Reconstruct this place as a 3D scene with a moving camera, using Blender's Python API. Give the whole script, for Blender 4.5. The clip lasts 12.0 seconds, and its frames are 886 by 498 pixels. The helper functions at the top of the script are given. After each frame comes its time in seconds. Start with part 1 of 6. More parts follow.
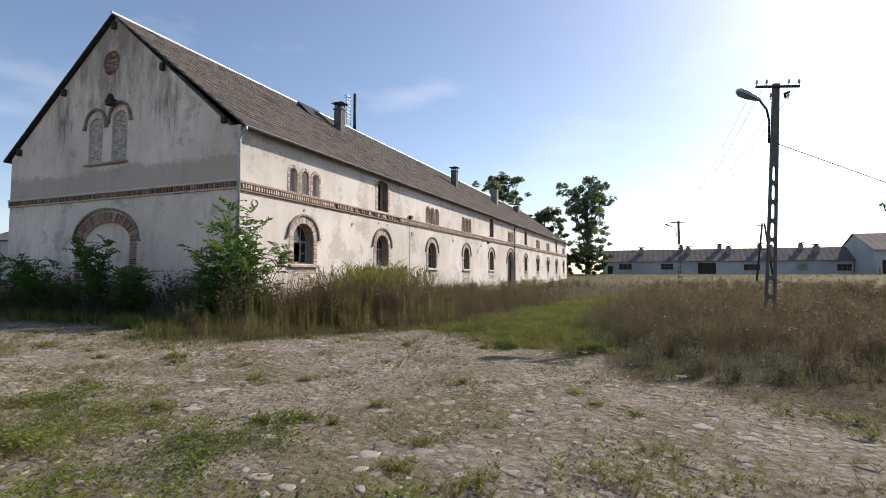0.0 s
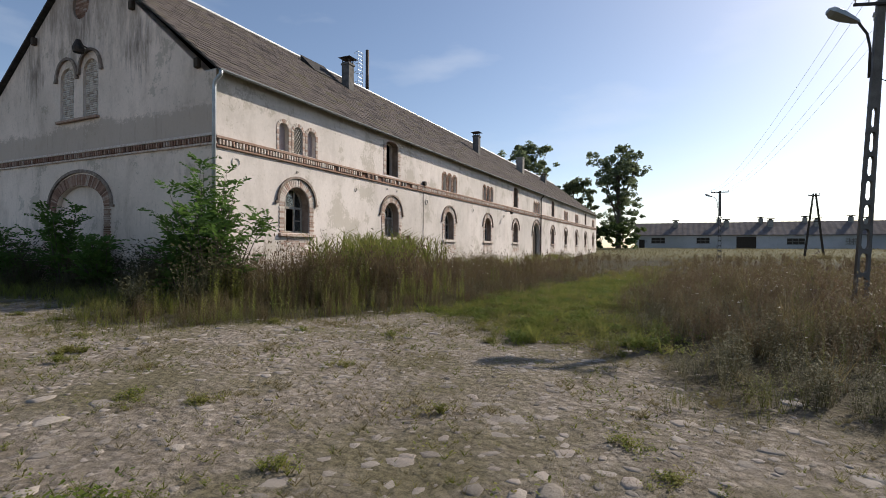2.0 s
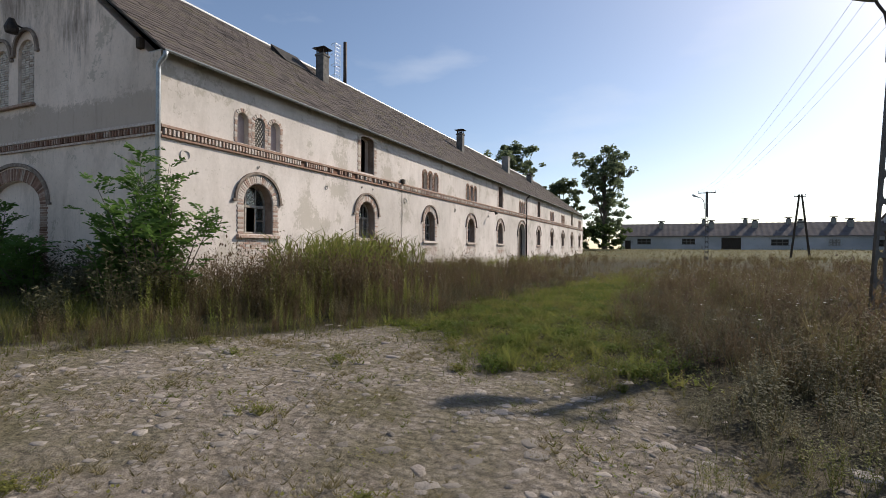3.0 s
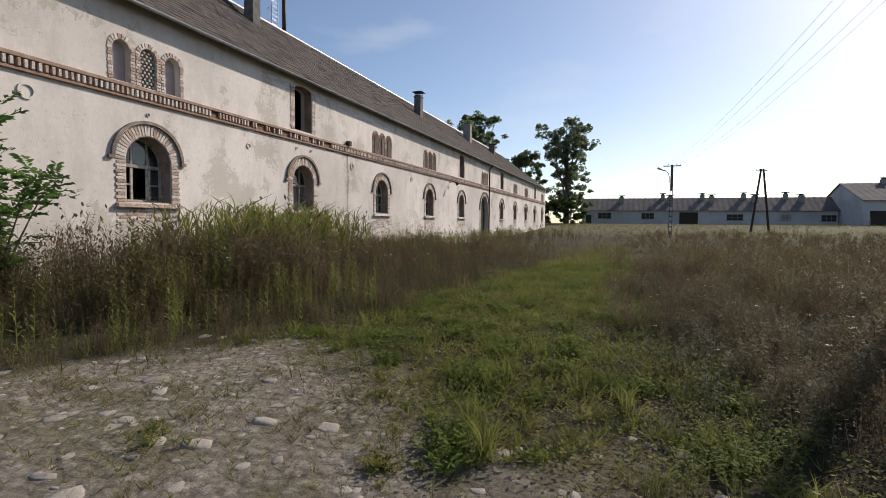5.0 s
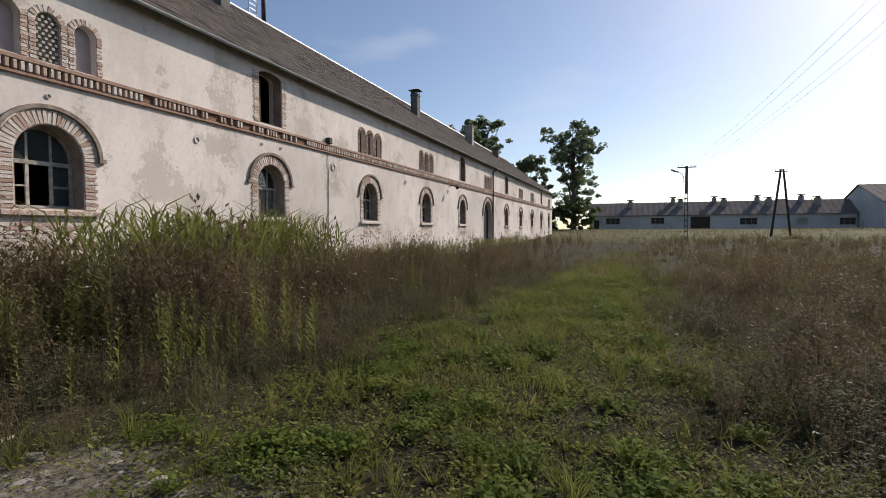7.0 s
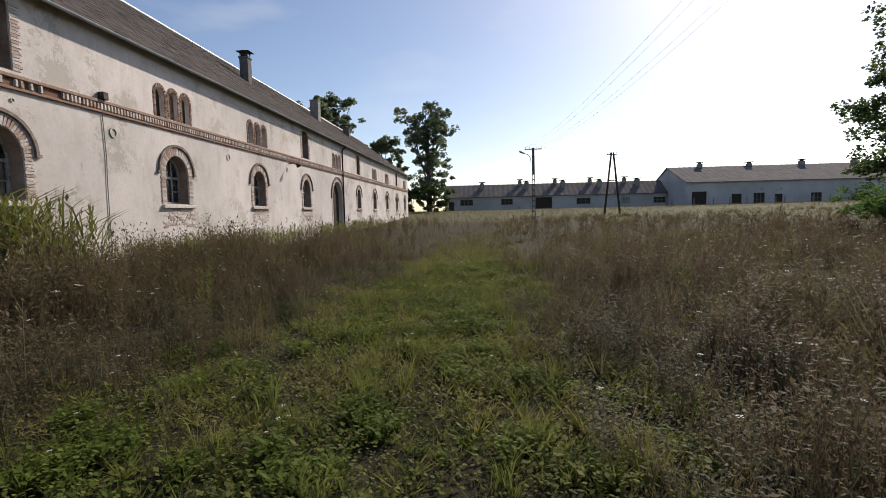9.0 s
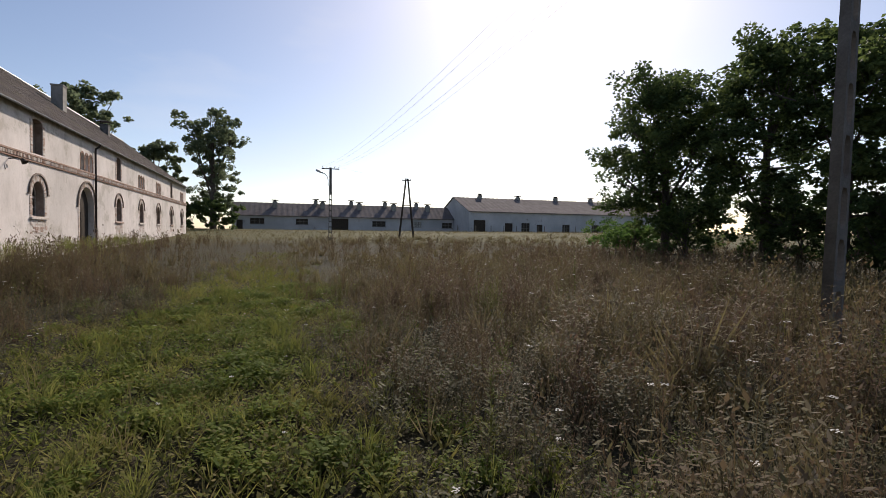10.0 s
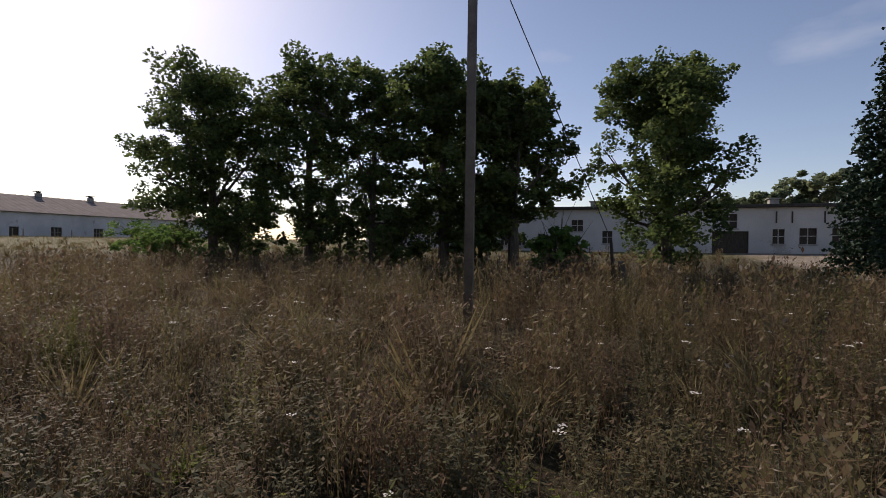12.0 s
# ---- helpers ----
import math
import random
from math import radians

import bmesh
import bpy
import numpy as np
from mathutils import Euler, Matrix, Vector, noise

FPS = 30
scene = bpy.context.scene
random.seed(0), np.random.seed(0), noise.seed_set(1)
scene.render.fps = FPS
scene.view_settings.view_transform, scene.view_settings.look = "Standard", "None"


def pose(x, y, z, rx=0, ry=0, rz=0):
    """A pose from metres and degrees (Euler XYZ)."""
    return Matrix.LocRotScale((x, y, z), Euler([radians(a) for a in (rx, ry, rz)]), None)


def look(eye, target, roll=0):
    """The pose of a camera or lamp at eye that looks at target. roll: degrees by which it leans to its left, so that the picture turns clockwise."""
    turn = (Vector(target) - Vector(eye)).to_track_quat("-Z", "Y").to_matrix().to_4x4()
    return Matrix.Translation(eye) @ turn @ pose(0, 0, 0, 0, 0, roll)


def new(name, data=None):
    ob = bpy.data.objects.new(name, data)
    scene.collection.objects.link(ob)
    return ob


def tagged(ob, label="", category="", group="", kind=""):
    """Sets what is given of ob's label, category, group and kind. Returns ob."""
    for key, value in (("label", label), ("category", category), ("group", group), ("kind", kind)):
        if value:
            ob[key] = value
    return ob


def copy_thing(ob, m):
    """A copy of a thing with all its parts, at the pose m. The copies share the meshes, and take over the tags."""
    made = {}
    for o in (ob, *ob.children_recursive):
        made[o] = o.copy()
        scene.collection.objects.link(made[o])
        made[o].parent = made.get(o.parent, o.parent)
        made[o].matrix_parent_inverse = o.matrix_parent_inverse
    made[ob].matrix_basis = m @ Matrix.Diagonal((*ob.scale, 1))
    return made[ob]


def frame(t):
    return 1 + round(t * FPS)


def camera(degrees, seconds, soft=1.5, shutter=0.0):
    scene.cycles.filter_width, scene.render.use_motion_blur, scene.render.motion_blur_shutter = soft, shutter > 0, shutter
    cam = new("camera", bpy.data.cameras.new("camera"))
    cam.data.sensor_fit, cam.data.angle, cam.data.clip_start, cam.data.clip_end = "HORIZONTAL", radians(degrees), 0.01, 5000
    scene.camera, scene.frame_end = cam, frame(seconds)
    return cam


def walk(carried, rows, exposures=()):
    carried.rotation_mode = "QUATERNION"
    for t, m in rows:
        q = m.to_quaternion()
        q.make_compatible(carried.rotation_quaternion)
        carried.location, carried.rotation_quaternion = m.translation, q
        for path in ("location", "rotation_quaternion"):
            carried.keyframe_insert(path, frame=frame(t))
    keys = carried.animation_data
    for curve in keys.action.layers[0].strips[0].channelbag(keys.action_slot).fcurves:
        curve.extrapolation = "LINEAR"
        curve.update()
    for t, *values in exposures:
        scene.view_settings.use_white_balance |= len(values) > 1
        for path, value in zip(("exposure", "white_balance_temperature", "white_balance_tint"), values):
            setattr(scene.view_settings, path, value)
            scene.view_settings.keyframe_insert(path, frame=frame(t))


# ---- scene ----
cam = camera(83.5, 12.0, soft=0.8)
PATH = [
    (0, (13.319, -13.173, 1.531), (12.542, -11.333, 1.635), 0.1),
    (0.5, (13.148, -12.481, 1.487), (12.3, -10.672, 1.572), -0.8),
    (1, (12.971, -11.866, 1.485), (12.161, -10.038, 1.528), 1.7),
    (1.5, (12.853, -11.178, 1.478), (12.018, -9.362, 1.548), 0.9),
    (2, (12.756, -10.486, 1.465), (11.881, -8.688, 1.461), 0.4),
    (2.5, (12.614, -9.77, 1.469), (11.829, -7.931, 1.464), 1.2),
    (3, (12.448, -9.001, 1.531), (11.62, -7.18, 1.53), 0.4),
    (3.5, (12.115, -8.211, 1.594), (11.402, -6.345, 1.494), -1.4),
    (5.5, (11.307, -5.308, 1.506), (10.624, -3.431, 1.402), 0.7),
    (6, (11.146, -4.672, 1.495), (10.459, -2.8, 1.343), -0.9),
    (6.5, (10.963, -3.842, 1.526), (10.238, -1.98, 1.441), -0.7),
    (8.5, (10.611, -0.958, 1.522), (10.206, 0.998, 1.431), 1.7),
    (9, (10.611, -0.238, 1.477), (10.455, 1.75, 1.33), -1.3),
    (9.5, (10.543, 0.336, 1.378), (10.655, 2.331, 1.305), -0.7),
    (10, (10.62, 0.89, 1.421), (11.266, 2.781, 1.357), 0.7),
    (10.5, (10.65, 1.37, 1.4), (11.924, 2.911, 1.434), -0.6),
    (11, (10.543, 1.875, 1.428), (12.087, 3.145, 1.411), 0.7),
    (11.5, (10.5, 2.453, 1.292), (12.227, 3.451, 1.148), 0.7),
    (12, (10.555, 3.06, 1.343), (12.449, 3.703, 1.323), 0.6),
]
walk(cam, [(t, look(eye, target, roll)) for t, eye, target, roll in PATH],
     exposures=[(0, 0.63, 6620, 12), (0.6, 0.48, 6620, 12), (2.5, 0.34, 6600, 11.5), (5.5, 0.22, 6560, 12.5), (8.5, 0.2, 6560, 13), (10, 0.18, 6700, 15.5), (12, 0.18, 6950, 21)])

# ---- light ----
SUN_AZ, SUN_EL = 31.0, 34.5
world = bpy.data.worlds.new("world")
scene.world = world
world.use_nodes = True
wn, wl = world.node_tree.nodes, world.node_tree.links
sky = wn.new("ShaderNodeTexSky")
sky.sky_type, sky.sun_disc = "NISHITA", False
sky.sun_elevation, sky.sun_rotation = radians(SUN_EL), radians(SUN_AZ)
sky.air_density, sky.dust_density, sky.ozone_density = 0.85, 0.7, 1.0
w_dir = wn.new("ShaderNodeTexCoord")
w_map = wn.new("ShaderNodeMapping")
w_map.inputs["Scale"].default_value = (1.0, 1.0, 3.2)
w_cloud = wn.new("ShaderNodeTexNoise")
w_cloud.inputs["Scale"].default_value, w_cloud.inputs["Detail"].default_value = 3.4, 7.0
w_fade = wn.new("ShaderNodeMapRange")
w_fade.inputs[1].default_value, w_fade.inputs[2].default_value = 0.56, 0.8
w_fade.inputs[3].default_value, w_fade.inputs[4].default_value = 0.0, 0.28
w_mix = wn.new("ShaderNodeMix")
w_mix.data_type = "RGBA"
w_mix.inputs[7].default_value = (6.5, 6.8, 7.2, 1)
wl.new(w_dir.outputs["Generated"], w_map.inputs[0])
wl.new(w_map.outputs[0], w_cloud.inputs["Vector"])
wl.new(w_cloud.outputs["Fac"], w_fade.inputs[0])
wl.new(w_fade.outputs[0], w_mix.inputs[0])
wl.new(sky.outputs[0], w_mix.inputs[6])
wl.new(w_mix.outputs[2], wn["Background"].inputs[0])
wn["Background"].inputs[1].default_value = 0.11
sun = new("sun", bpy.data.lights.new("sun", "SUN"))
sun.data.energy, sun.data.angle, sun.data.color = 4.3, radians(0.6), (1.0, 0.93, 0.82)
_az, _el = radians(SUN_AZ), radians(SUN_EL)
SUN_DIR = Vector((math.sin(_az) * math.cos(_el), math.cos(_az) * math.cos(_el), math.sin(_el)))
sun.matrix_world = look(SUN_DIR * 200, (0, 0, 0))

# ---- materials ----


def shader(name, rough=0.85, metal=0.0):
    m = bpy.data.materials.new(name)
    m.use_nodes = True
    n, l = m.node_tree.nodes, m.node_tree.links
    b = n["Principled BSDF"]
    b.inputs["Roughness"].default_value, b.inputs["Metallic"].default_value = rough, metal
    b.inputs["Specular IOR Level"].default_value = 0.5 if rough < 0.6 else 0.12
    return m, n, l, b


def ramp(n, stops):
    r = n.new("ShaderNodeValToRGB")
    e = r.color_ramp.elements
    while len(e) < len(stops):
        e.new(0.5)
    for i, (p, c) in enumerate(stops):
        e[i].position, e[i].color = p, (*c, 1)
    return r


def noise_tex(n, l, scale, detail=6.0, rough=0.6, stretch=None, coords="Object"):
    t = n.new("ShaderNodeTexCoord")
    x = n.new("ShaderNodeTexNoise")
    x.inputs["Scale"].default_value, x.inputs["Detail"].default_value, x.inputs["Roughness"].default_value = scale, detail, rough
    if stretch:
        mp = n.new("ShaderNodeMapping")
        mp.inputs["Scale"].default_value = stretch
        l.new(t.outputs[coords], mp.inputs[0])
        l.new(mp.outputs[0], x.inputs["Vector"])
    else:
        l.new(t.outputs[coords], x.inputs["Vector"])
    return x


def mixer(n, l, fac, a, b, kind="MIX"):
    x = n.new("ShaderNodeMix")
    x.data_type, x.blend_type = "RGBA", kind
    for sock, v in ((x.inputs[0], fac), (x.inputs[6], a), (x.inputs[7], b)):
        if isinstance(v, bpy.types.NodeSocket):
            l.new(v, sock)
        elif isinstance(v, (int, float)):
            sock.default_value = v
        else:
            sock.default_value = (*v, 1)
    return x.outputs[2]


def bump(n, l, b, height, strength=0.4, dist=0.02):
    x = n.new("ShaderNodeBump")
    x.inputs["Strength"].default_value, x.inputs["Distance"].default_value = strength, dist
    l.new(height, x.inputs["Height"])
    l.new(x.outputs[0], b.inputs["Normal"])


def mottled(name, stops, scale=3.0, rough=0.85, metal=0.0, fine=40.0, relief=0.3, stretch=None, rand=0.0):
    """A surface in two scales of noise, with relief; rand mixes in a value of its own for each piece."""
    m, n, l, b = shader(name, rough, metal)
    big = noise_tex(n, l, scale, 5, 0.62, stretch)
    small = noise_tex(n, l, fine, 4, 0.6)
    r = ramp(n, stops)
    fac = big.outputs["Fac"]
    if rand:
        oi, ge = n.new("ShaderNodeObjectInfo"), n.new("ShaderNodeNewGeometry")
        add = n.new("ShaderNodeMath")
        add.operation = "ADD"
        l.new(oi.outputs["Random"], add.inputs[0])
        l.new(ge.outputs["Random Per Island"], add.inputs[1])
        fr = n.new("ShaderNodeMath")
        fr.operation = "FRACT"
        l.new(add.outputs[0], fr.inputs[0])
        mx = n.new("ShaderNodeMix")
        mx.inputs[0].default_value = rand
        l.new(fac, mx.inputs[2])
        l.new(fr.outputs[0], mx.inputs[3])
        fac = mx.outputs[0]
    l.new(fac, r.inputs[0])
    g = ramp(n, [(0.3, (0.72, 0.72, 0.72)), (0.7, (1.1, 1.1, 1.1))])
    l.new(small.outputs["Fac"], g.inputs[0])
    l.new(mixer(n, l, 0.6, r.outputs[0], g.outputs[0], "MULTIPLY"), b.inputs["Base Color"])
    if relief:
        bump(n, l, b, small.outputs["Fac"], relief, 0.01)
    return m


def calc(n, l, op, a, b=0.0):
    x = n.new("ShaderNodeMath")
    x.operation = op
    for sock, v in ((x.inputs[0], a), (x.inputs[1], b)):
        if isinstance(v, bpy.types.NodeSocket):
            l.new(v, sock)
        else:
            sock.default_value = v
    return x.outputs[0]


def gable_weathering(n, l, col):
    """Fallen render above the band, sooty streaks near the top, and rust runs under two purlins."""
    t = n.new("ShaderNodeTexCoord")
    sp = n.new("ShaderNodeSeparateXYZ")
    l.new(t.outputs["Object"], sp.inputs[0])
    x, z = sp.outputs[0], sp.outputs[2]
    rag = noise_tex(n, l, 0.8, 10, 0.72).outputs["Fac"]
    run_ = noise_tex(n, l, 1.1, 9, 0.72, (1.5, 1.5, 0.4)).outputs["Fac"]
    fine_run = noise_tex(n, l, 2.2, 9, 0.75, (2.0, 2.0, 0.3)).outputs["Fac"]

    def layer(col, val, lo, hi, most, paint):
        r = ramp(n, [(lo, (0, 0, 0)), (hi, (most, most, most))])
        l.new(val, r.inputs[0])
        return mixer(n, l, r.outputs[0], col, paint)
    rag = calc(n, l, "ADD", calc(n, l, "MULTIPLY", rag, 0.62), calc(n, l, "MULTIPLY", noise_tex(n, l, 5.0, 8, 0.75).outputs["Fac"], 0.38))
    off = calc(n, l, "MULTIPLY", calc(n, l, "ABSOLUTE", calc(n, l, "SUBTRACT", z, 5.2)), 0.62)
    col = layer(col, calc(n, l, "SUBTRACT", calc(n, l, "MULTIPLY", rag, 1.6), off), 0.38, 0.48, 0.75, (0.4, 0.33, 0.27))
    up = calc(n, l, "MULTIPLY", calc(n, l, "SUBTRACT", z, 9.0), 0.1)
    col = layer(col, calc(n, l, "ADD", calc(n, l, "MULTIPLY", run_, 1.4), up), 0.62, 0.92, 0.8, (0.22, 0.175, 0.14))
    col = layer(col, fine_run, 0.56, 0.72, 0.6, (0.3, 0.24, 0.195))
    for x0, z0 in ((-3.75, 8.2), (-10.2, 8.1), (-7.1, 9.4)):
        dx = calc(n, l, "MULTIPLY", calc(n, l, "ABSOLUTE", calc(n, l, "SUBTRACT", x, x0)), 0.3)
        dz = calc(n, l, "MULTIPLY", calc(n, l, "ABSOLUTE", calc(n, l, "SUBTRACT", z, z0)), 0.2)
        v = calc(n, l, "SUBTRACT", calc(n, l, "SUBTRACT", calc(n, l, "MULTIPLY", fine_run, 1.5), dx), dz)
        col = layer(col, v, 0.45, 0.8, 0.8, (0.15, 0.12, 0.1))
    return col


def plaster(name, clean, stain, bare, amount, streak, weathering=None):
    m, n, l, b = shader(name, 0.92)
    patch = noise_tex(n, l, 0.55, 8, 0.68)
    fine = noise_tex(n, l, 9.0, 6, 0.7)
    drip = noise_tex(n, l, 0.8, 8, 0.72, (1.6, 1.6, 0.75))
    grain = noise_tex(n, l, 55.0, 3, 0.6)
    r1 = ramp(n, [(0.30, (0, 0, 0)), (0.72, (1, 1, 1))])
    l.new(fine.outputs["Fac"], r1.inputs[0])
    col = mixer(n, l, r1.outputs[0], tuple(c * 0.88 for c in clean), clean)
    r2 = ramp(n, [(streak, (0, 0, 0)), (streak + 0.2, (0.75, 0.75, 0.75))])
    l.new(drip.outputs["Fac"], r2.inputs[0])
    col = mixer(n, l, r2.outputs[0], col, stain)
    r3 = ramp(n, [(amount, (0, 0, 0)), (amount + 0.025, (0.8, 0.8, 0.8))])
    mx = n.new("ShaderNodeMix")
    mx.inputs[0].default_value = 0.22
    l.new(patch.outputs["Fac"], mx.inputs[2])
    l.new(fine.outputs["Fac"], mx.inputs[3])
    l.new(mx.outputs[0], r3.inputs[0])
    col = mixer(n, l, r3.outputs[0], col, bare)
    chip = noise_tex(n, l, 7.0, 9, 0.78)
    r4 = ramp(n, [(0.58, (0, 0, 0)), (0.62, (0.7, 0.7, 0.7))])
    l.new(chip.outputs["Fac"], r4.inputs[0])
    col = mixer(n, l, r4.outputs[0], col, bare)
    wash = noise_tex(n, l, 0.23, 4, 0.55)
    r5 = ramp(n, [(0.35, (0.8, 0.79, 0.77)), (0.65, (1.08, 1.06, 1.05))])
    l.new(wash.outputs["Fac"], r5.inputs[0])
    col = mixer(n, l, 0.9, col, r5.outputs[0], "MULTIPLY")
    if weathering:
        col = weathering(n, l, col)
    l.new(col, b.inputs["Base Color"])
    mh = n.new("ShaderNodeMath")
    mh.operation = "SUBTRACT"
    l.new(grain.outputs["Fac"], mh.inputs[0])
    l.new(r3.outputs[0], mh.inputs[1])
    bump(n, l, b, mh.outputs[0], 0.35, 0.012)
    return m


def foliage(name, stops, patch=None, patch_scale=0.35, translucent=0.35, rough=0.7):
    """Leaves: a colour for each leaf, patches over the ground, some light let through."""
    m, n, l, b = shader(name, rough)
    ge = n.new("ShaderNodeNewGeometry")
    at = n.new("ShaderNodeAttribute")
    at.attribute_name = "tone"
    r = ramp(n, stops)
    l.new(calc(n, l, "ADD", calc(n, l, "MULTIPLY", at.outputs["Fac"], 0.62), calc(n, l, "MULTIPLY", ge.outputs["Random Per Island"], 0.38)), r.inputs[0])
    col = r.outputs[0]
    if patch:
        t = noise_tex(n, l, patch_scale, 4, 0.6)
        k = ramp(n, [(0.4, (0, 0, 0)), (0.58, (1, 1, 1))])
        l.new(t.outputs["Fac"], k.inputs[0])
        sc = n.new("ShaderNodeMath")
        sc.operation = "MULTIPLY"
        sc.inputs[1].default_value = 0.45
        l.new(k.outputs[0], sc.inputs[0])
        col = mixer(n, l, sc.outputs[0], col, patch)
    l.new(col, b.inputs["Base Color"])
    tr = n.new("ShaderNodeBsdfTranslucent")
    l.new(col, tr.inputs[0])
    mx = n.new("ShaderNodeMixShader")
    mx.inputs[0].default_value = translucent
    l.new(b.outputs[0], mx.inputs[1])
    l.new(tr.outputs[0], mx.inputs[2])
    l.new(mx.outputs[0], n["Material Output"].inputs[0])
    return m


M_WALL = plaster("white_plaster", (0.71, 0.655, 0.615), (0.53, 0.48, 0.44), (0.47, 0.43, 0.375), 0.54, 0.46)
# Gable plaster: base colour warmed to carry bounced light, stains are wear.
M_GABLE = plaster("bounce_warmed_weathered_plaster", (0.78, 0.665, 0.575), (0.5, 0.41, 0.34), (0.46, 0.4, 0.33), 0.56, 0.5, gable_weathering)
M_BRICK = mottled("old_brick", [(0.2, (0.14, 0.085, 0.06)), (0.45, (0.25, 0.145, 0.105)), (0.65, (0.34, 0.23, 0.175)), (0.9, (0.5, 0.44, 0.38))], 7, 0.95, relief=0.8, rand=0.5)
M_BRICK_PALE = mottled("limewashed_brick", [(0.18, (0.27, 0.15, 0.105)), (0.38, (0.42, 0.29, 0.23)), (0.52, (0.56, 0.48, 0.42)), (0.72, (0.7, 0.66, 0.61))], 11, 0.95, relief=0.9, rand=0.3)
M_WHITEBRICK = mottled("whitewashed_brick", [(0.25, (0.32, 0.25, 0.2)), (0.45, (0.5, 0.44, 0.38)), (0.65, (0.62, 0.57, 0.51))], 5, 0.95, relief=0.9, rand=0.3)
# Pole concrete, darkened in colour to stand for being backlit.
M_POLE = mottled("backlit_pole_concrete", [(0.25, (0.1, 0.09, 0.08)), (0.6, (0.17, 0.155, 0.14)), (0.85, (0.24, 0.22, 0.2))], 3, 0.9)
M_SOOT = mottled("sooty_render", [(0.3, (0.1, 0.095, 0.09)), (0.7, (0.2, 0.19, 0.18))], 4, 0.9)
M_HOOD = mottled("sooty_worn_brick", [(0.25, (0.12, 0.095, 0.08)), (0.5, (0.24, 0.19, 0.155)), (0.75, (0.38, 0.33, 0.285))], 5, 0.95, relief=0.9)
M_REVEAL = mottled("brown_reveal_plaster", [(0.3, (0.2, 0.145, 0.11)), (0.6, (0.32, 0.255, 0.21)), (0.85, (0.45, 0.4, 0.35))], 3, 0.95, relief=0.6)
M_SHINGLE = mottled("grey_shingle", [(0.25, (0.04, 0.034, 0.032)), (0.42, (0.075, 0.063, 0.059)), (0.55, (0.12, 0.1, 0.092)), (0.65, (0.085, 0.076, 0.05)), (0.85, (0.17, 0.145, 0.13))], 0.9, 1.0, fine=11, relief=0.9, rand=0.22)
M_ROOFDARK = mottled("tarred_board", [(0.3, (0.03, 0.028, 0.027)), (0.7, (0.07, 0.065, 0.06))], 5, 0.8)
M_METAL = mottled("galvanised_metal", [(0.3, (0.28, 0.31, 0.33)), (0.7, (0.45, 0.47, 0.48))], 4, 0.5, 0.7, relief=0.05)
M_RIDGE = mottled("ridge_metal", [(0.3, (0.5, 0.5, 0.5)), (0.7, (0.7, 0.7, 0.68))], 4, 0.45, 0.5, relief=0.05)
M_DARKMETAL = mottled("rusted_dark_metal", [(0.3, (0.03, 0.03, 0.03)), (0.7, (0.09, 0.07, 0.06))], 6, 0.6, 0.4)
M_WOOD = mottled("grey_weathered_wood", [(0.3, (0.13, 0.11, 0.09)), (0.7, (0.3, 0.27, 0.23))], 3, 0.85, stretch=(6, 6, 0.6))
M_FRAME = mottled("flaking_white_paint", [(0.35, (0.24, 0.21, 0.18)), (0.6, (0.47, 0.45, 0.41))], 8, 0.7)
M_DARKWOOD = mottled("dark_wood", [(0.3, (0.035, 0.027, 0.02)), (0.7, (0.09, 0.07, 0.055))], 4, 0.85, stretch=(6, 6, 0.6))
M_MAUVE = mottled("mauve_niche_plaster", [(0.3, (0.36, 0.30, 0.30)), (0.7, (0.46, 0.40, 0.40))], 3, 0.9)
M_CONCRETE = mottled("aged_concrete", [(0.25, (0.2, 0.19, 0.17)), (0.6, (0.33, 0.31, 0.28)), (0.85, (0.42, 0.4, 0.36))], 3, 0.9)
M_BARNWALL = plaster("grey_barn_plaster", (0.56, 0.55, 0.55), (0.42, 0.4, 0.4), (0.34, 0.31, 0.3), 0.6, 0.55)
M_BARNWHITE = plaster("limewashed_barn_wall", (0.5, 0.48, 0.46), (0.36, 0.34, 0.32), (0.35, 0.32, 0.29), 0.6, 0.55)
M_BARNROOF = mottled("dull_barn_roof", [(0.25, (0.13, 0.11, 0.105)), (0.6, (0.19, 0.165, 0.155)), (0.85, (0.25, 0.22, 0.21))], 0.6, 1.0)
M_STONE = mottled("field_stone", [(0.1, (0.16, 0.14, 0.12)), (0.35, (0.24, 0.21, 0.18)), (0.6, (0.34, 0.3, 0.26)), (0.8, (0.29, 0.245, 0.21)), (0.95, (0.52, 0.49, 0.45))], 9, 0.95, fine=45, relief=0.8, rand=0.6)
M_BARK = mottled("bark", [(0.3, (0.05, 0.042, 0.035)), (0.7, (0.14, 0.12, 0.1))], 5, 0.9, stretch=(4, 4, 0.7), relief=0.6)
M_LEAF = foliage("maple_leaf", [(0.0, (0.042, 0.066, 0.027)), (0.5, (0.08, 0.118, 0.04)), (1.0, (0.15, 0.19, 0.056))], translucent=0.5)
# Leaves of far trees, lightened and greyed to paint in distance haze.
M_HAZED_LEAF = foliage("hazed_far_leaf", [(0.0, (0.1, 0.13, 0.075)), (0.6, (0.15, 0.185, 0.105)), (1.0, (0.24, 0.27, 0.15))], translucent=0.6)
M_SPRUCE = foliage("spruce_needle", [(0.0, (0.012, 0.028, 0.016)), (1.0, (0.03, 0.055, 0.03))], translucent=0.1)
M_SHRUB = foliage("shrub_leaf", [(0.0, (0.045, 0.095, 0.022)), (0.6, (0.095, 0.17, 0.04)), (1.0, (0.18, 0.26, 0.07))], translucent=0.5)
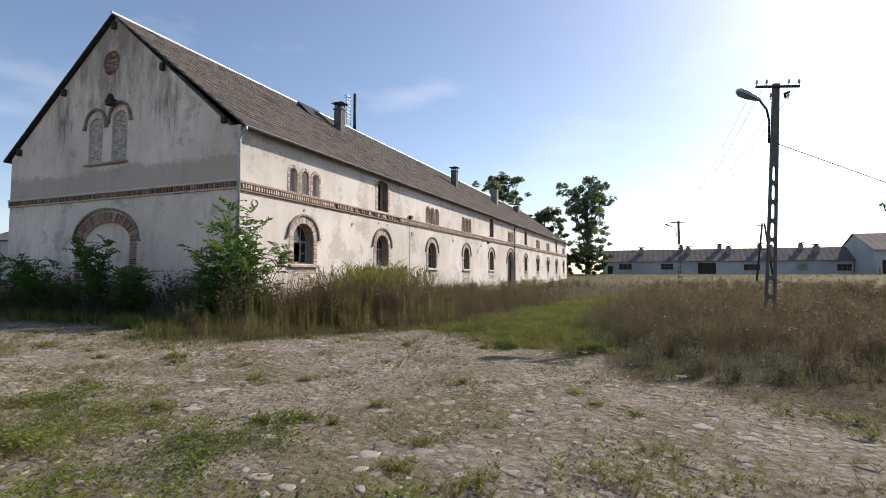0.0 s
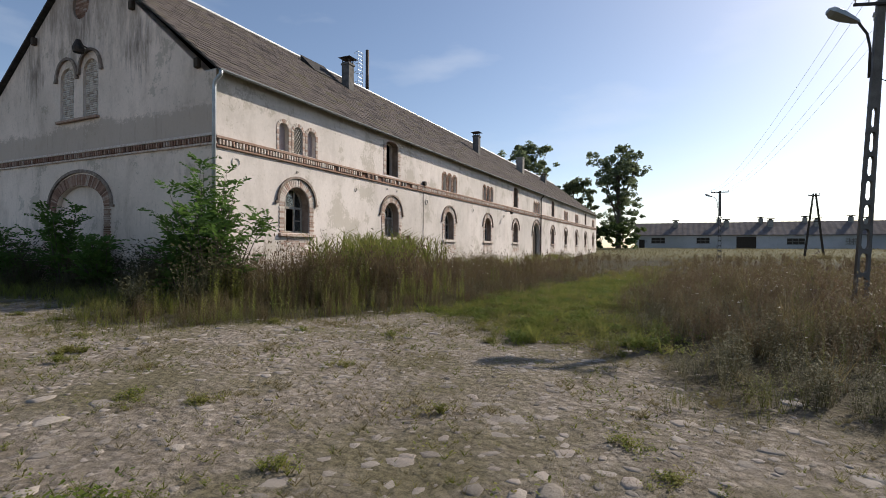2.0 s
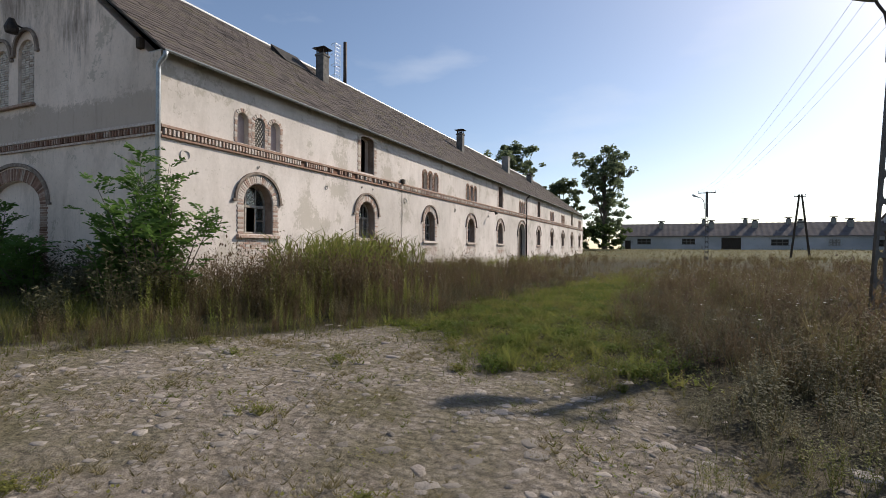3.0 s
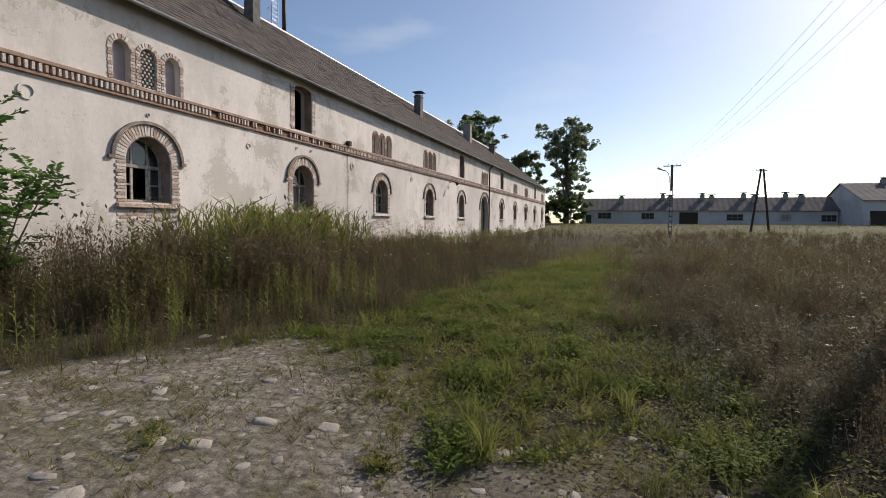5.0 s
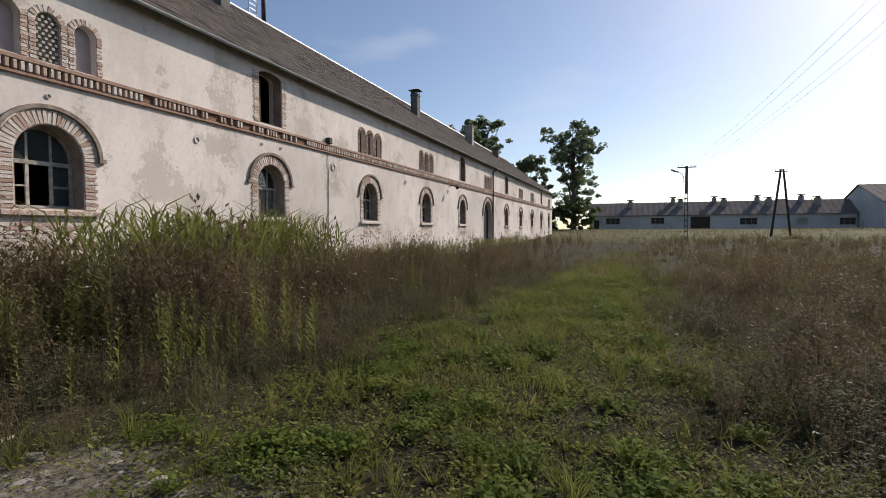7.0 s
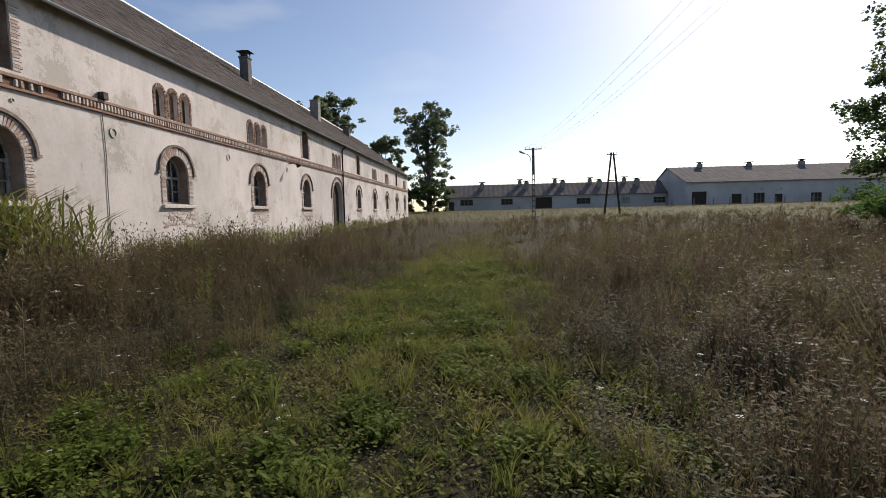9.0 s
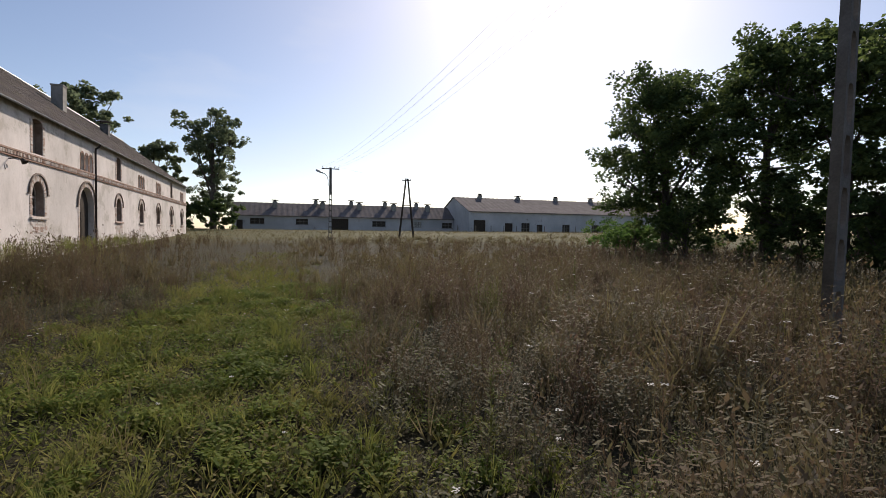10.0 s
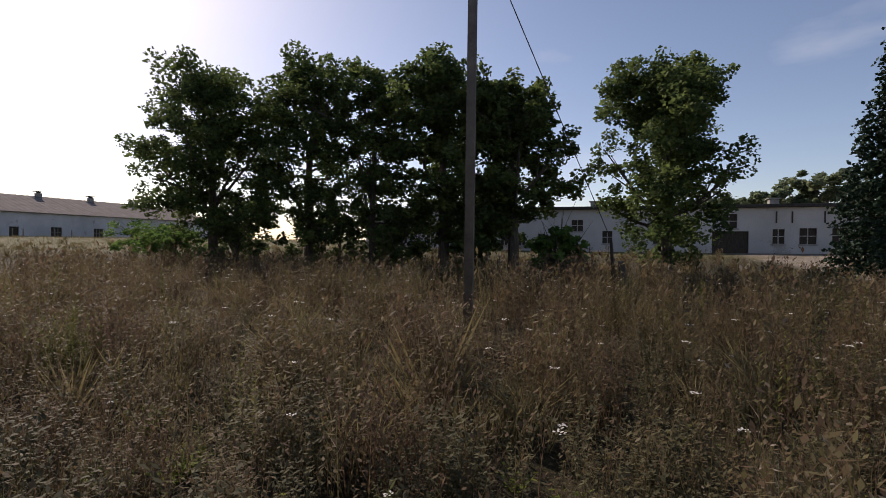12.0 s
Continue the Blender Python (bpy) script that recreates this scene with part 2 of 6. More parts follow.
M_DRYWEED = foliage("dry_weed", [(0.05, (0.06, 0.04, 0.03)), (0.3, (0.115, 0.075, 0.052)), (0.5, (0.15, 0.1, 0.062)), (0.66, (0.13, 0.115, 0.05)), (0.82, (0.2, 0.16, 0.1)), (1.0, (0.34, 0.29, 0.24))], (0.115, 0.1, 0.045), 0.3, translucent=0.4)
M_GREENWEED = foliage("green_weed", [(0.0, (0.06, 0.07, 0.02)), (0.5, (0.115, 0.122, 0.034)), (1.0, (0.23, 0.205, 0.07))])
M_GRASS = foliage("meadow_grass", [(0.1, (0.075, 0.1, 0.018)), (0.4, (0.145, 0.175, 0.032)), (0.65, (0.23, 0.235, 0.055)), (0.9, (0.31, 0.24, 0.12))], (0.16, 0.13, 0.055), 0.6, translucent=0.5)
M_LUSH = foliage("lush_herb", [(0.0, (0.06, 0.092, 0.017)), (0.5, (0.125, 0.168, 0.031)), (1.0, (0.26, 0.275, 0.065))], translucent=0.5)
M_HAY = foliage("pale_dry_grass", [(0.0, (0.12, 0.1, 0.045)), (0.5, (0.2, 0.165, 0.08)), (1.0, (0.3, 0.25, 0.14))])
M_REED = foliage("reed_grass", [(0.0, (0.11, 0.14, 0.03)), (0.6, (0.2, 0.21, 0.055)), (1.0, (0.28, 0.25, 0.09))], translucent=0.45)
# The palest stop puts glints on the herb leaves into their colour.
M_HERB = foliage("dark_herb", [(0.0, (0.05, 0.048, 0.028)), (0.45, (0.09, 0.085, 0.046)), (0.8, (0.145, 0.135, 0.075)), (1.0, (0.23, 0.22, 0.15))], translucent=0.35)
M_FRESH = foliage("fresh_grass", [(0.1, (0.085, 0.115, 0.024)), (0.5, (0.15, 0.18, 0.042)), (0.9, (0.29, 0.25, 0.11))], (0.2, 0.16, 0.08), 0.8, translucent=0.5)
M_BLOSSOM = foliage("white_blossom", [(0.0, (0.6, 0.58, 0.52)), (1.0, (0.8, 0.78, 0.74))])

m, n, l, b = shader("pane_glass", 0.08)
b.inputs["Base Color"].default_value, b.inputs["Transmission Weight"].default_value = (0.3, 0.36, 0.38, 1), 0.9
b.inputs["Specular IOR Level"].default_value = 0.5
M_GLASS = m


def ground_material():
    """Sandy, stone-laid yard near the building; brown and green meadow soil elsewhere."""
    m, n, l, b = shader("yard_and_meadow", 0.95)
    at = n.new("ShaderNodeAttribute")
    at.attribute_name = "yard"
    far = n.new("ShaderNodeAttribute")
    far.attribute_name = "pale"
    big = noise_tex(n, l, 0.5, 6, 0.65)
    mid = noise_tex(n, l, 3.2, 7, 0.7)
    fine = noise_tex(n, l, 28, 6, 0.7)
    sand = ramp(n, [(0.3, (0.175, 0.14, 0.105)), (0.5, (0.31, 0.26, 0.205)), (0.7, (0.45, 0.385, 0.32))])
    l.new(mid.outputs["Fac"], sand.inputs[0])
    cell = n.new("ShaderNodeTexVoronoi")
    cell.inputs["Scale"].default_value = 11
    l.new(noise_tex(n, l, 1, 1).inputs["Vector"].links[0].from_socket, cell.inputs["Vector"])
    peb = ramp(n, [(0.16, (0.34, 0.31, 0.28)), (0.4, (0.2, 0.175, 0.145)), (0.6, (0.1, 0.085, 0.065))])
    l.new(cell.outputs["Distance"], peb.inputs[0])
    sandy = mixer(n, l, 0.38, sand.outputs[0], peb.outputs[0])
    moss = ramp(n, [(0.47, (0, 0, 0)), (0.62, (0.85, 0.85, 0.85))])
    l.new(big.outputs["Fac"], moss.inputs[0])
    yard = mixer(n, l, moss.outputs[0], sandy, (0.15, 0.13, 0.075))
    soil = ramp(n, [(0.3, (0.032, 0.028, 0.016)), (0.55, (0.055, 0.048, 0.025)), (0.75, (0.075, 0.058, 0.036))])
    l.new(mid.outputs["Fac"], soil.inputs[0])
    hay = ramp(n, [(0.35, (0.085, 0.088, 0.04)), (0.65, (0.155, 0.138, 0.072))])
    l.new(big.outputs["Fac"], hay.inputs[0])
    mead = mixer(n, l, far.outputs["Fac"], soil.outputs[0], hay.outputs[0])
    col = mixer(n, l, at.outputs["Fac"], mead, yard)
    grit = noise_tex(n, l, 85, 5, 0.75)
    gm = n.new("ShaderNodeMix")
    gm.inputs[0].default_value = 0.5
    l.new(fine.outputs["Fac"], gm.inputs[2])
    l.new(grit.outputs["Fac"], gm.inputs[3])
    g = ramp(n, [(0.36, (0.35, 0.35, 0.35)), (0.5, (0.9, 0.9, 0.9)), (0.64, (1.35, 1.35, 1.35))])
    l.new(gm.outputs[0], g.inputs[0])
    l.new(mixer(n, l, 0.9, col, g.outputs[0], "MULTIPLY"), b.inputs["Base Color"])
    hgt = n.new("ShaderNodeMath")
    hgt.operation = "SUBTRACT"
    l.new(gm.outputs[0], hgt.inputs[0])
    l.new(cell.outputs["Distance"], hgt.inputs[1])
    bump(n, l, b, hgt.outputs[0], 1.0, 0.035)
    return m


M_GROUND = ground_material()

# ---- building helpers ----


def mesh_object(name, verts, faces, material, parent=None, label="", smooth=False):
    me = bpy.data.meshes.new(name)
    me.from_pydata([tuple(v) for v in verts], [], faces)
    me.materials.append(material)
    if smooth:
        me.polygons.foreach_set("use_smooth", [True] * len(me.polygons))
    me.update()
    ob = new(name, me)
    if parent:
        ob.parent = parent
    if label:
        tagged(ob, label)
    return ob


def part(name, bm, material, parent=None, label="", smooth=False):
    """Links a bmesh as one mesh object under a thing or a part."""
    bmesh.ops.recalc_face_normals(bm, faces=bm.faces)
    me = bpy.data.meshes.new(name)
    bm.to_mesh(me)
    bm.free()
    me.materials.append(material)
    if smooth:
        me.polygons.foreach_set("use_smooth", [True] * len(me.polygons))
    ob = new(name, me)
    if parent:
        ob.parent = parent
    if label:
        tagged(ob, label)
    return ob


def boxes(name, spans, material, parent, label="", bevel=0.0):
    """Each box of the list as a part of its own."""
    for lo, hi in spans:
        bm = bmesh.new()
        add_box(bm, lo, hi, bevel=bevel)
        part(name, bm, material, parent, label)


def thing(name, label, category, group="", kind="", at=(0, 0, 0)):
    ob = new(name)
    ob.empty_display_size = 0.2
    ob.location = at
    return tagged(ob, label, category, group, kind)


def add_box(bm, lo, hi, m=None, bevel=0.0):
    c = [(a + b) / 2 for a, b in zip(lo, hi)]
    s = [abs(b - a) for a, b in zip(lo, hi)]
    mat = Matrix.Translation(c) @ Matrix.Diagonal((*s, 1))
    r = bmesh.ops.create_cube(bm, size=1, matrix=(m @ mat) if m else mat)
    if bevel:
        es = {e for v in r["verts"] for e in v.link_edges}
        bmesh.ops.bevel(bm, geom=list(es), offset=bevel, segments=1, affect="EDGES")


def add_tube(bm, pts, radii, sides=8, cap=True):
    """A tapered tube along points."""
    rings = []
    pts = [Vector(p) for p in pts]
    for i, p in enumerate(pts):
        d = (pts[min(i + 1, len(pts) - 1)] - pts[max(i - 1, 0)]).normalized()
        a = d.orthogonal().normalized() if i == 0 else (rings_a - d * rings_a.dot(d)).normalized()
        rings_a = a
        c = d.cross(a)
        rings.append([bm.verts.new(p + (a * math.cos(2 * math.pi * k / sides) + c * math.sin(2 * math.pi * k / sides)) * radii[i]) for k in range(sides)])
    for r0, r1 in zip(rings, rings[1:]):
        for k in range(sides):
            bm.faces.new((r0[k], r0[(k + 1) % sides], r1[(k + 1) % sides], r1[k]))
    if cap:
        bm.faces.new(rings[0][::-1])
        bm.faces.new(rings[-1])


def arch(u, half, v0, spring, rise, steps=14):
    """Outline of an opening: straight sides from v0 to spring, and an arch of that rise over it."""
    pts = [(u - half, v0), (u + half, v0)]
    for i in range(steps + 1):
        a = math.pi * i / steps
        pts.append((u + half * math.cos(a), spring + rise * math.sin(a)))
    return pts


def circle(u, v, r, steps=28):
    return [(u + r * math.cos(2 * math.pi * i / steps), v + r * math.sin(2 * math.pi * i / steps)) for i in range(steps)]


def rect(u0, u1, v0, v1):
    return [(u0, v0), (u1, v0), (u1, v1), (u0, v1)]


def panel(name, outline, holes, thick, m, material, parent=None, label=""):
    """A flat slab with real holes: drawn in (u, v), pushed out by thick along w, laid by m."""
    cu = bpy.data.curves.new(name, "CURVE")
    cu.dimensions, cu.fill_mode, cu.extrude = "2D", "BOTH", thick / 2
    for poly in (outline, *holes):
        sp = cu.splines.new("POLY")
        sp.points.add(len(poly) - 1)
        for q, (u, v) in zip(sp.points, poly):
            q.co = (u, v, 0, 1)
        sp.use_cyclic_u = True
    tmp = bpy.data.objects.new("tmp", cu)
    scene.collection.objects.link(tmp)
    bpy.context.view_layer.update()
    me = bpy.data.meshes.new_from_object(tmp.evaluated_get(bpy.context.evaluated_depsgraph_get()))
    bpy.data.objects.remove(tmp)
    me.name = name
    me.transform(m @ Matrix.Translation((0, 0, -thick / 2)))
    me.materials.clear()
    me.materials.append(material)
    ob = new(name, me)
    if parent:
        ob.parent = parent
    if label:
        tagged(ob, label)
    return ob


def plane_x(x):
    """(u, v, w) to a wall facing +x at x: u along y, v up."""
    return Matrix(((0, 0, 1, x), (1, 0, 0, 0), (0, 1, 0, 0), (0, 0, 0, 1)))


def plane_y(y):
    """(u, v, w) to a wall facing -y at y: u along x, v up."""
    return Matrix(((1, 0, 0, 0), (0, 0, -1, y), (0, 1, 0, 0), (0, 0, 0, 1)))


def plane_nx(x):
    """(u, v, w) to a wall facing -x at x: u along -y, v up."""
    return Matrix(((0, 0, -1, x), (-1, 0, 0, 0), (0, 1, 0, 0), (0, 0, 0, 1)))


def smooth(a, b, x):
    t = np.clip((x - a) / (b - a), 0, 1)
    return t * t * (3 - 2 * t)


def gz(x, y):
    """Height of the ground: level by the building, rising gently towards the barns."""
    d = np.hypot(np.asarray(x, float) - 8, np.asarray(y, float) - 5)
    return 1.8 * smooth(22, 108, d)


BRICK_V = [(-.5, -.5, -.5), (.5, -.5, -.5), (.5, .5, -.5), (-.5, .5, -.5), (-.5, -.5, .38), (.5, -.5, .38), (.5, .5, .38), (-.5, .5, .38), (-.44, -.44, .5), (.44, -.44, .5), (.44, .44, .5), (-.44, .44, .5)]
BRICK_F = [(0, 3, 2, 1), (0, 1, 5, 4), (1, 2, 6, 5), (2, 3, 7, 6), (3, 0, 4, 7), (4, 5, 9, 8), (5, 6, 10, 9), (6, 7, 11, 10), (7, 4, 8, 11), (8, 9, 10, 11)]
_brick_mesh = {}


def bricks(mats, parent, material, separate, name="brick"):
    """Bricks (front towards +w) at the given matrices: objects of their own, or joined."""
    if separate:
        key = (name, material.name)
        if key not in _brick_mesh:
            me = bpy.data.meshes.new(name)
            me.from_pydata(BRICK_V, [], BRICK_F)
            me.materials.append(material)
            _brick_mesh[key] = me
        for m in mats:
            ob = new(name, _brick_mesh[key])
            ob.parent = parent
            ob.matrix_basis = m
        return
    V, F = [], []
    for m in mats:
        o = len(V)
        V += [m @ Vector(v) for v in BRICK_V]
        F += [tuple(i + o for i in f) for f in BRICK_F]
    tagged(mesh_object(name + "work", V, F, material, parent), kind="stuff")


def brick_at(base, u, v, w, du, dv, dw, angle=0.0):
    j = random.uniform
    return base @ Matrix.Translation((u, v, w + j(-.006, .006))) @ Matrix.Rotation(angle + j(-.02, .02), 4, "Z") @ Matrix.Diagonal((du * j(.93, 1.0), dv * j(.9, 1.0), dw, 1))


def surround(base, u, half, v0, spring, rise, width, proud=0.025):
    """Bricks round an arched opening: jambs in courses, and a ring of voussoirs."""
    out = []
    v, k = v0, 0
    while v < spring - 0.03:
        wd = width if k % 2 else width * 0.86
        for s in (-1, 1):
            out.append(brick_at(base, u + s * (half + wd / 2), v + 0.037, 0, wd, 0.068, 2 * proud))
        v += 0.077
        k += 1
    count = max(9, int(math.pi * (half + width * .4) / 0.082))
    for i in range(count):
        a = math.pi * (i + .5) / count
        r = half + width / 2
        out.append(brick_at(base, u + r * math.cos(a), spring + (rise + width / 2) * math.sin(a), 0, width, 0.075, 2 * proud, a))
    return out

# ---- ground ----
EDGE = [(-60, -5), (-6, -3.9), (-1.6, -3.3), (3.2, -5.3), (4.7, -4.4), (5.8, -2.9), (7.6, -0.6), (8.9, -1.5), (10.4, -2.9), (12, -3.3), (13.2, -5.2), (14.6, -6.2), (16, -6), (60, -8)]


def edge_y(x):
    """Northern edge of the stone-laid yard."""
    x = np.asarray(x, float)
    return np.interp(x, [p[0] for p in EDGE], [p[1] for p in EDGE]) + .22 * np.sin(x * 2.3) + .16 * np.sin(x * 5.1 + 1) + .1 * np.sin(x * 11.3)


def axis(lo, hi, fine_lo, fine_hi, step):
    a = list(np.arange(fine_lo, fine_hi + step / 2, step))
    s, v = step, fine_hi
    while v < hi:
        s *= 1.25
        v += s
        a.append(v)
    s, v = step, fine_lo
    while v > lo:
        s *= 1.25
        v -= s
        a.insert(0, v)
    return np.array(a)


gx, gy = axis(-2500, 2500, -10, 24, 0.2), axis(-2500, 2500, -20, 10, 0.2)
GX, GY = np.meshgrid(gx, gy)
wob = np.sin(GX * 1.7) * 0.2 + np.sin(GX * 0.6 + GY * 1.1) * 0.25
yard_mask = 1 - smooth(-0.9, 1.5, GY - edge_y(GX) + wob + .35 * np.sin(GX * 4.3 + GY * 2.9) * np.sin(GY * 5.1 - GX))
yard_mask = np.maximum(yard_mask, 1 - smooth(.6, 1.1, np.hypot((GX - 44) / 12, (GY - 72) / 4.5)))
pale_mask = smooth(38, 60, np.hypot(GX - 8, GY - 5))
dips = 0.025 * np.sin(GX * 1.3 + 0.5) * np.sin(GY * 1.1) + 0.012 * np.sin(GX * 4.1) * np.cos(GY * 3.7)
GZ = gz(GX, GY) + dips * (np.hypot(GX - 8, GY - 5) < 60)
nx_, ny_ = len(gx), len(gy)
idx = np.arange(nx_ * ny_).reshape(ny_, nx_)
quads = np.stack([idx[:-1, :-1], idx[:-1, 1:], idx[1:, 1:], idx[1:, :-1]], -1).reshape(-1, 4)
ground = mesh_object("ground", np.stack([GX, GY, GZ], -1).reshape(-1, 3).tolist(), quads.tolist(), M_GROUND, smooth=True)
tagged(ground, "sandy stone-laid yard giving way to weedy meadow", "ground", kind="structure")
for key, arr in (("yard", yard_mask), ("pale", pale_mask)):
    ground.data.attributes.new(key, "FLOAT", "POINT").data.foreach_set("value", arr.astype(np.float32).ravel())

# ---- granary ----
LEN, WID, WALL_TOP = 71.8, 13.9, 6.86
RIDGE_X, RIDGE_Z, EAVE_X, EAVE_Z = -6.95, 12.24, 0.33, 6.74
SLOPE = (RIDGE_Z - EAVE_Z) / (EAVE_X - RIDGE_X)
BAYS = [3.5 + 6.52 * k for k in range(11)]
granary = thing("granary", "long white plastered brick granary with shingle roof", "building")
FX, GYP = plane_x(0), plane_y(0)

holes = []
for k, c in enumerate(BAYS):
    holes.append(arch(c, 1.2, 0.02, 2.7, 1.2) if k == 5 else arch(c, 0.64, 1.97, 2.99, 0.66))
TRIO, LOFT = [0, 2, 3, 5, 7, 8, 10], [1, 4, 6, 9]
for k in TRIO:
    for d in (-0.72, 0, 0.72):
        holes.append(arch(BAYS[k] + 0.03 + d, 0.22, 4.87, 5.62, 0.22, 10))
for k in LOFT:
    holes.append(arch(BAYS[k] + 0.02, 0.53, 4.92, 6.42, 0.16, 8))
facade = panel("wall", rect(0, LEN, -0.4, WALL_TOP), holes, 0.5, FX, M_WALL, granary, "white plaster stained grey and flaking")

gable_line = [(-WID, -0.4), (0, -0.4), (0, WALL_TOP - 0.03), (RIDGE_X, RIDGE_Z - 0.12), (-WID, WALL_TOP - 0.03)]
ghole = [arch(-7.12, 1.5, 0.02, 2.85, 0.8), arch(-7.95, 0.45, 6.15, 7.6, 0.45), arch(-6.47, 0.47, 6.1, 7.72, 0.47), circle(-7.12, 10.25, 0.52)]
gable_line_in = [(u + (0.002 if u < -10 else -0.502 if u == 0 else 0), v) for u, v in gable_line]
gable = panel("wall", gable_line_in, ghole, 0.45, GYP, M_GABLE, granary, "grey weathered plaster gable with streaks")
corner = bmesh.new()
add_box(corner, (-0.506, -0.008, -0.4), (-0.0, -0.003, WALL_TOP - 0.04))
corner_ob = part("corner_plaster", corner, M_GABLE, granary)
bm = bmesh.new()
add_box(bm, (-WID, 0.45, -0.4), (-WID + 0.45, LEN, WALL_TOP - 0.05))
part("wall", bm, M_GABLE, granary)
panel("wall", [(u + (0.46 if u < -10 else -0.51 if u == 0 else 0), v) for u, v in gable_line], [], 0.45, plane_y(LEN - 0.45), M_GABLE, granary)
bm = bmesh.new()
add_box(bm, (-WID + .46, 0.46, 4.35), (-0.51, LEN - 1, 4.55))
part("upper_floor", bm, M_DARKWOOD, granary)


def roof_pt(x, y, lift=0.0):
    return (x, y, RIDGE_Z - SLOPE * abs(x - RIDGE_X) + lift)


for name, xe in (("roof", EAVE_X), ("roof", 2 * RIDGE_X - EAVE_X)):
    bm = bmesh.new()
    vs = []
    for y in (-0.13, LEN + 0.13):
        vs.append([bm.verts.new(roof_pt(x, y, t)) for x, t in ((RIDGE_X, 0), (xe, 0), (xe, -0.06), (RIDGE_X, -0.06))])
    for i in range(4):
        bm.faces.new((vs[0][i], vs[0][(i + 1) % 4], vs[1][(i + 1) % 4], vs[1][i]))
    bm.faces.new(vs[0])
    bm.faces.new(vs[1][::-1])
    ob = part(name, bm, M_ROOFDARK, granary, "dark grey shingled roof slope")
    if xe == EAVE_X:
        roof = ob
# verge boards, gutter, ridge cap, eave soffit board
for xe in (EAVE_X, 2 * RIDGE_X - EAVE_X):
    bm = bmesh.new()
    a, c = Vector(roof_pt(RIDGE_X, -0.172, 0.03)), Vector(roof_pt(xe, -0.172, 0.03))
    q = [bm.verts.new(v + Vector((0, dy, dz))) for v in (a, c) for dy, dz in ((0, 0), (0, -0.09), (0.04, -0.09), (0.04, 0))]
    for i in range(4):
        bm.faces.new((q[i], q[(i + 1) % 4], q[4 + (i + 1) % 4], q[4 + i]))
    bm.faces.new(q[:4][::-1]), bm.faces.new(q[4:])
    part("verge_board", bm, M_ROOFDARK, granary)
bm = bmesh.new()
add_tube(bm, [(RIDGE_X, -0.21, RIDGE_Z + 0.02), (RIDGE_X, LEN + 0.21, RIDGE_Z + 0.02)], [0.075, 0.075], 10)
part("ridge_cap", bm, M_RIDGE, granary, "pale metal ridge capping")
bm = bmesh.new()
prof = [(0.06 * math.cos(a), 0.06 * math.sin(a)) for a in [math.pi + math.pi * i / 6 for i in range(7)]]
prof += [(0.052 * math.cos(a), 0.052 * math.sin(a)) for a in [2 * math.pi - math.pi * i / 6 for i in range(7)]]
ends = [[bm.verts.new((EAVE_X + 0.03 + px, y, EAVE_Z + pz)) for px, pz in prof] for y in (-0.18, LEN + 0.18)]
for i in range(len(prof)):
    j = (i + 1) % len(prof)
    bm.faces.new((ends[0][i], ends[0][j], ends[1][j], ends[1][i]))
bm.faces.new(ends[0][::-1]), bm.faces.new(ends[1])
part("gutter", bm, M_METAL, granary, "half-round zinc gutter")
for y, zb, mat in ((-0.14, 0.0, M_METAL), (37.4, 0.0, M_DARKMETAL)):
    bm = bmesh.new()
    x0 = 0.08 if y < 0 else 0.1
    add_tube(bm, [(EAVE_X + 0.04, y, EAVE_Z - 0.05), (EAVE_X + 0.02, y, EAVE_Z - 0.16), (x0 + .02, y, EAVE_Z - 0.34), (x0, y, EAVE_Z - 0.5), (x0, y, zb)], [0.06] * 5, 10)
    part("downpipe", bm, mat, granary, "zinc downpipe" if y < 0 else "rusted dark downpipe", smooth=True)
# purlin ends under the verge
for x in (-6.95, -4.0, -10.1, -0.75, -13.2):
    bm = bmesh.new()
    z = roof_pt(x, 0)[2] - 0.46
    add_box(bm, (x - 0.09, -0.16, z - 0.15), (x + 0.09, -0.003, z + 0.15), bevel=0.02)
    part("purlin_end", bm, M_DARKWOOD, granary)

# string course with its dentils
bm = bmesh.new()
add_box(bm, (0.003, -0.06, 4.74), (0.1, LEN, 4.83), bevel=0.012)
add_box(bm, (0.003, -0.03, 4.48), (0.07, LEN, 4.55), bevel=0.012)
add_box(bm, (0.003, -0.02, 4.552), (0.03, LEN, 4.738))
band = part("string_course", bm, M_BRICK, granary, "projecting brick band with dentils")
ys = np.arange(0.08, LEN, 0.128)
bricks([brick_at(FX, y, 4.645, 0.05, 0.066, 0.175, 0.09) for y in ys if y < 12.2 and not (5.4 < y and random.random() < .4)], band, M_BRICK_PALE, True)
bricks([brick_at(FX, y, 4.645, 0.05, 0.066, 0.175, 0.09) for y in ys if y >= 12.2], band, M_BRICK_PALE, False)
bm = bmesh.new()
add_box(bm, (-WID, -0.1, 4.82), (0.098, -0.003, 4.91), bevel=0.012)
add_box(bm, (-WID, -0.07, 4.56), (0.068, -0.003, 4.63), bevel=0.012)
add_box(bm, (-WID, -0.03, 4.632), (0.0, -0.003, 4.818))
gband = part("string_course", bm, M_BRICK_PALE, granary, "projecting brick band across the gable")
bricks([brick_at(GYP, x, 4.725, 0.05, 0.066, 0.175, 0.09) for x in np.arange(-WID + .1, 0, 0.128)], gband, M_BRICK, False)


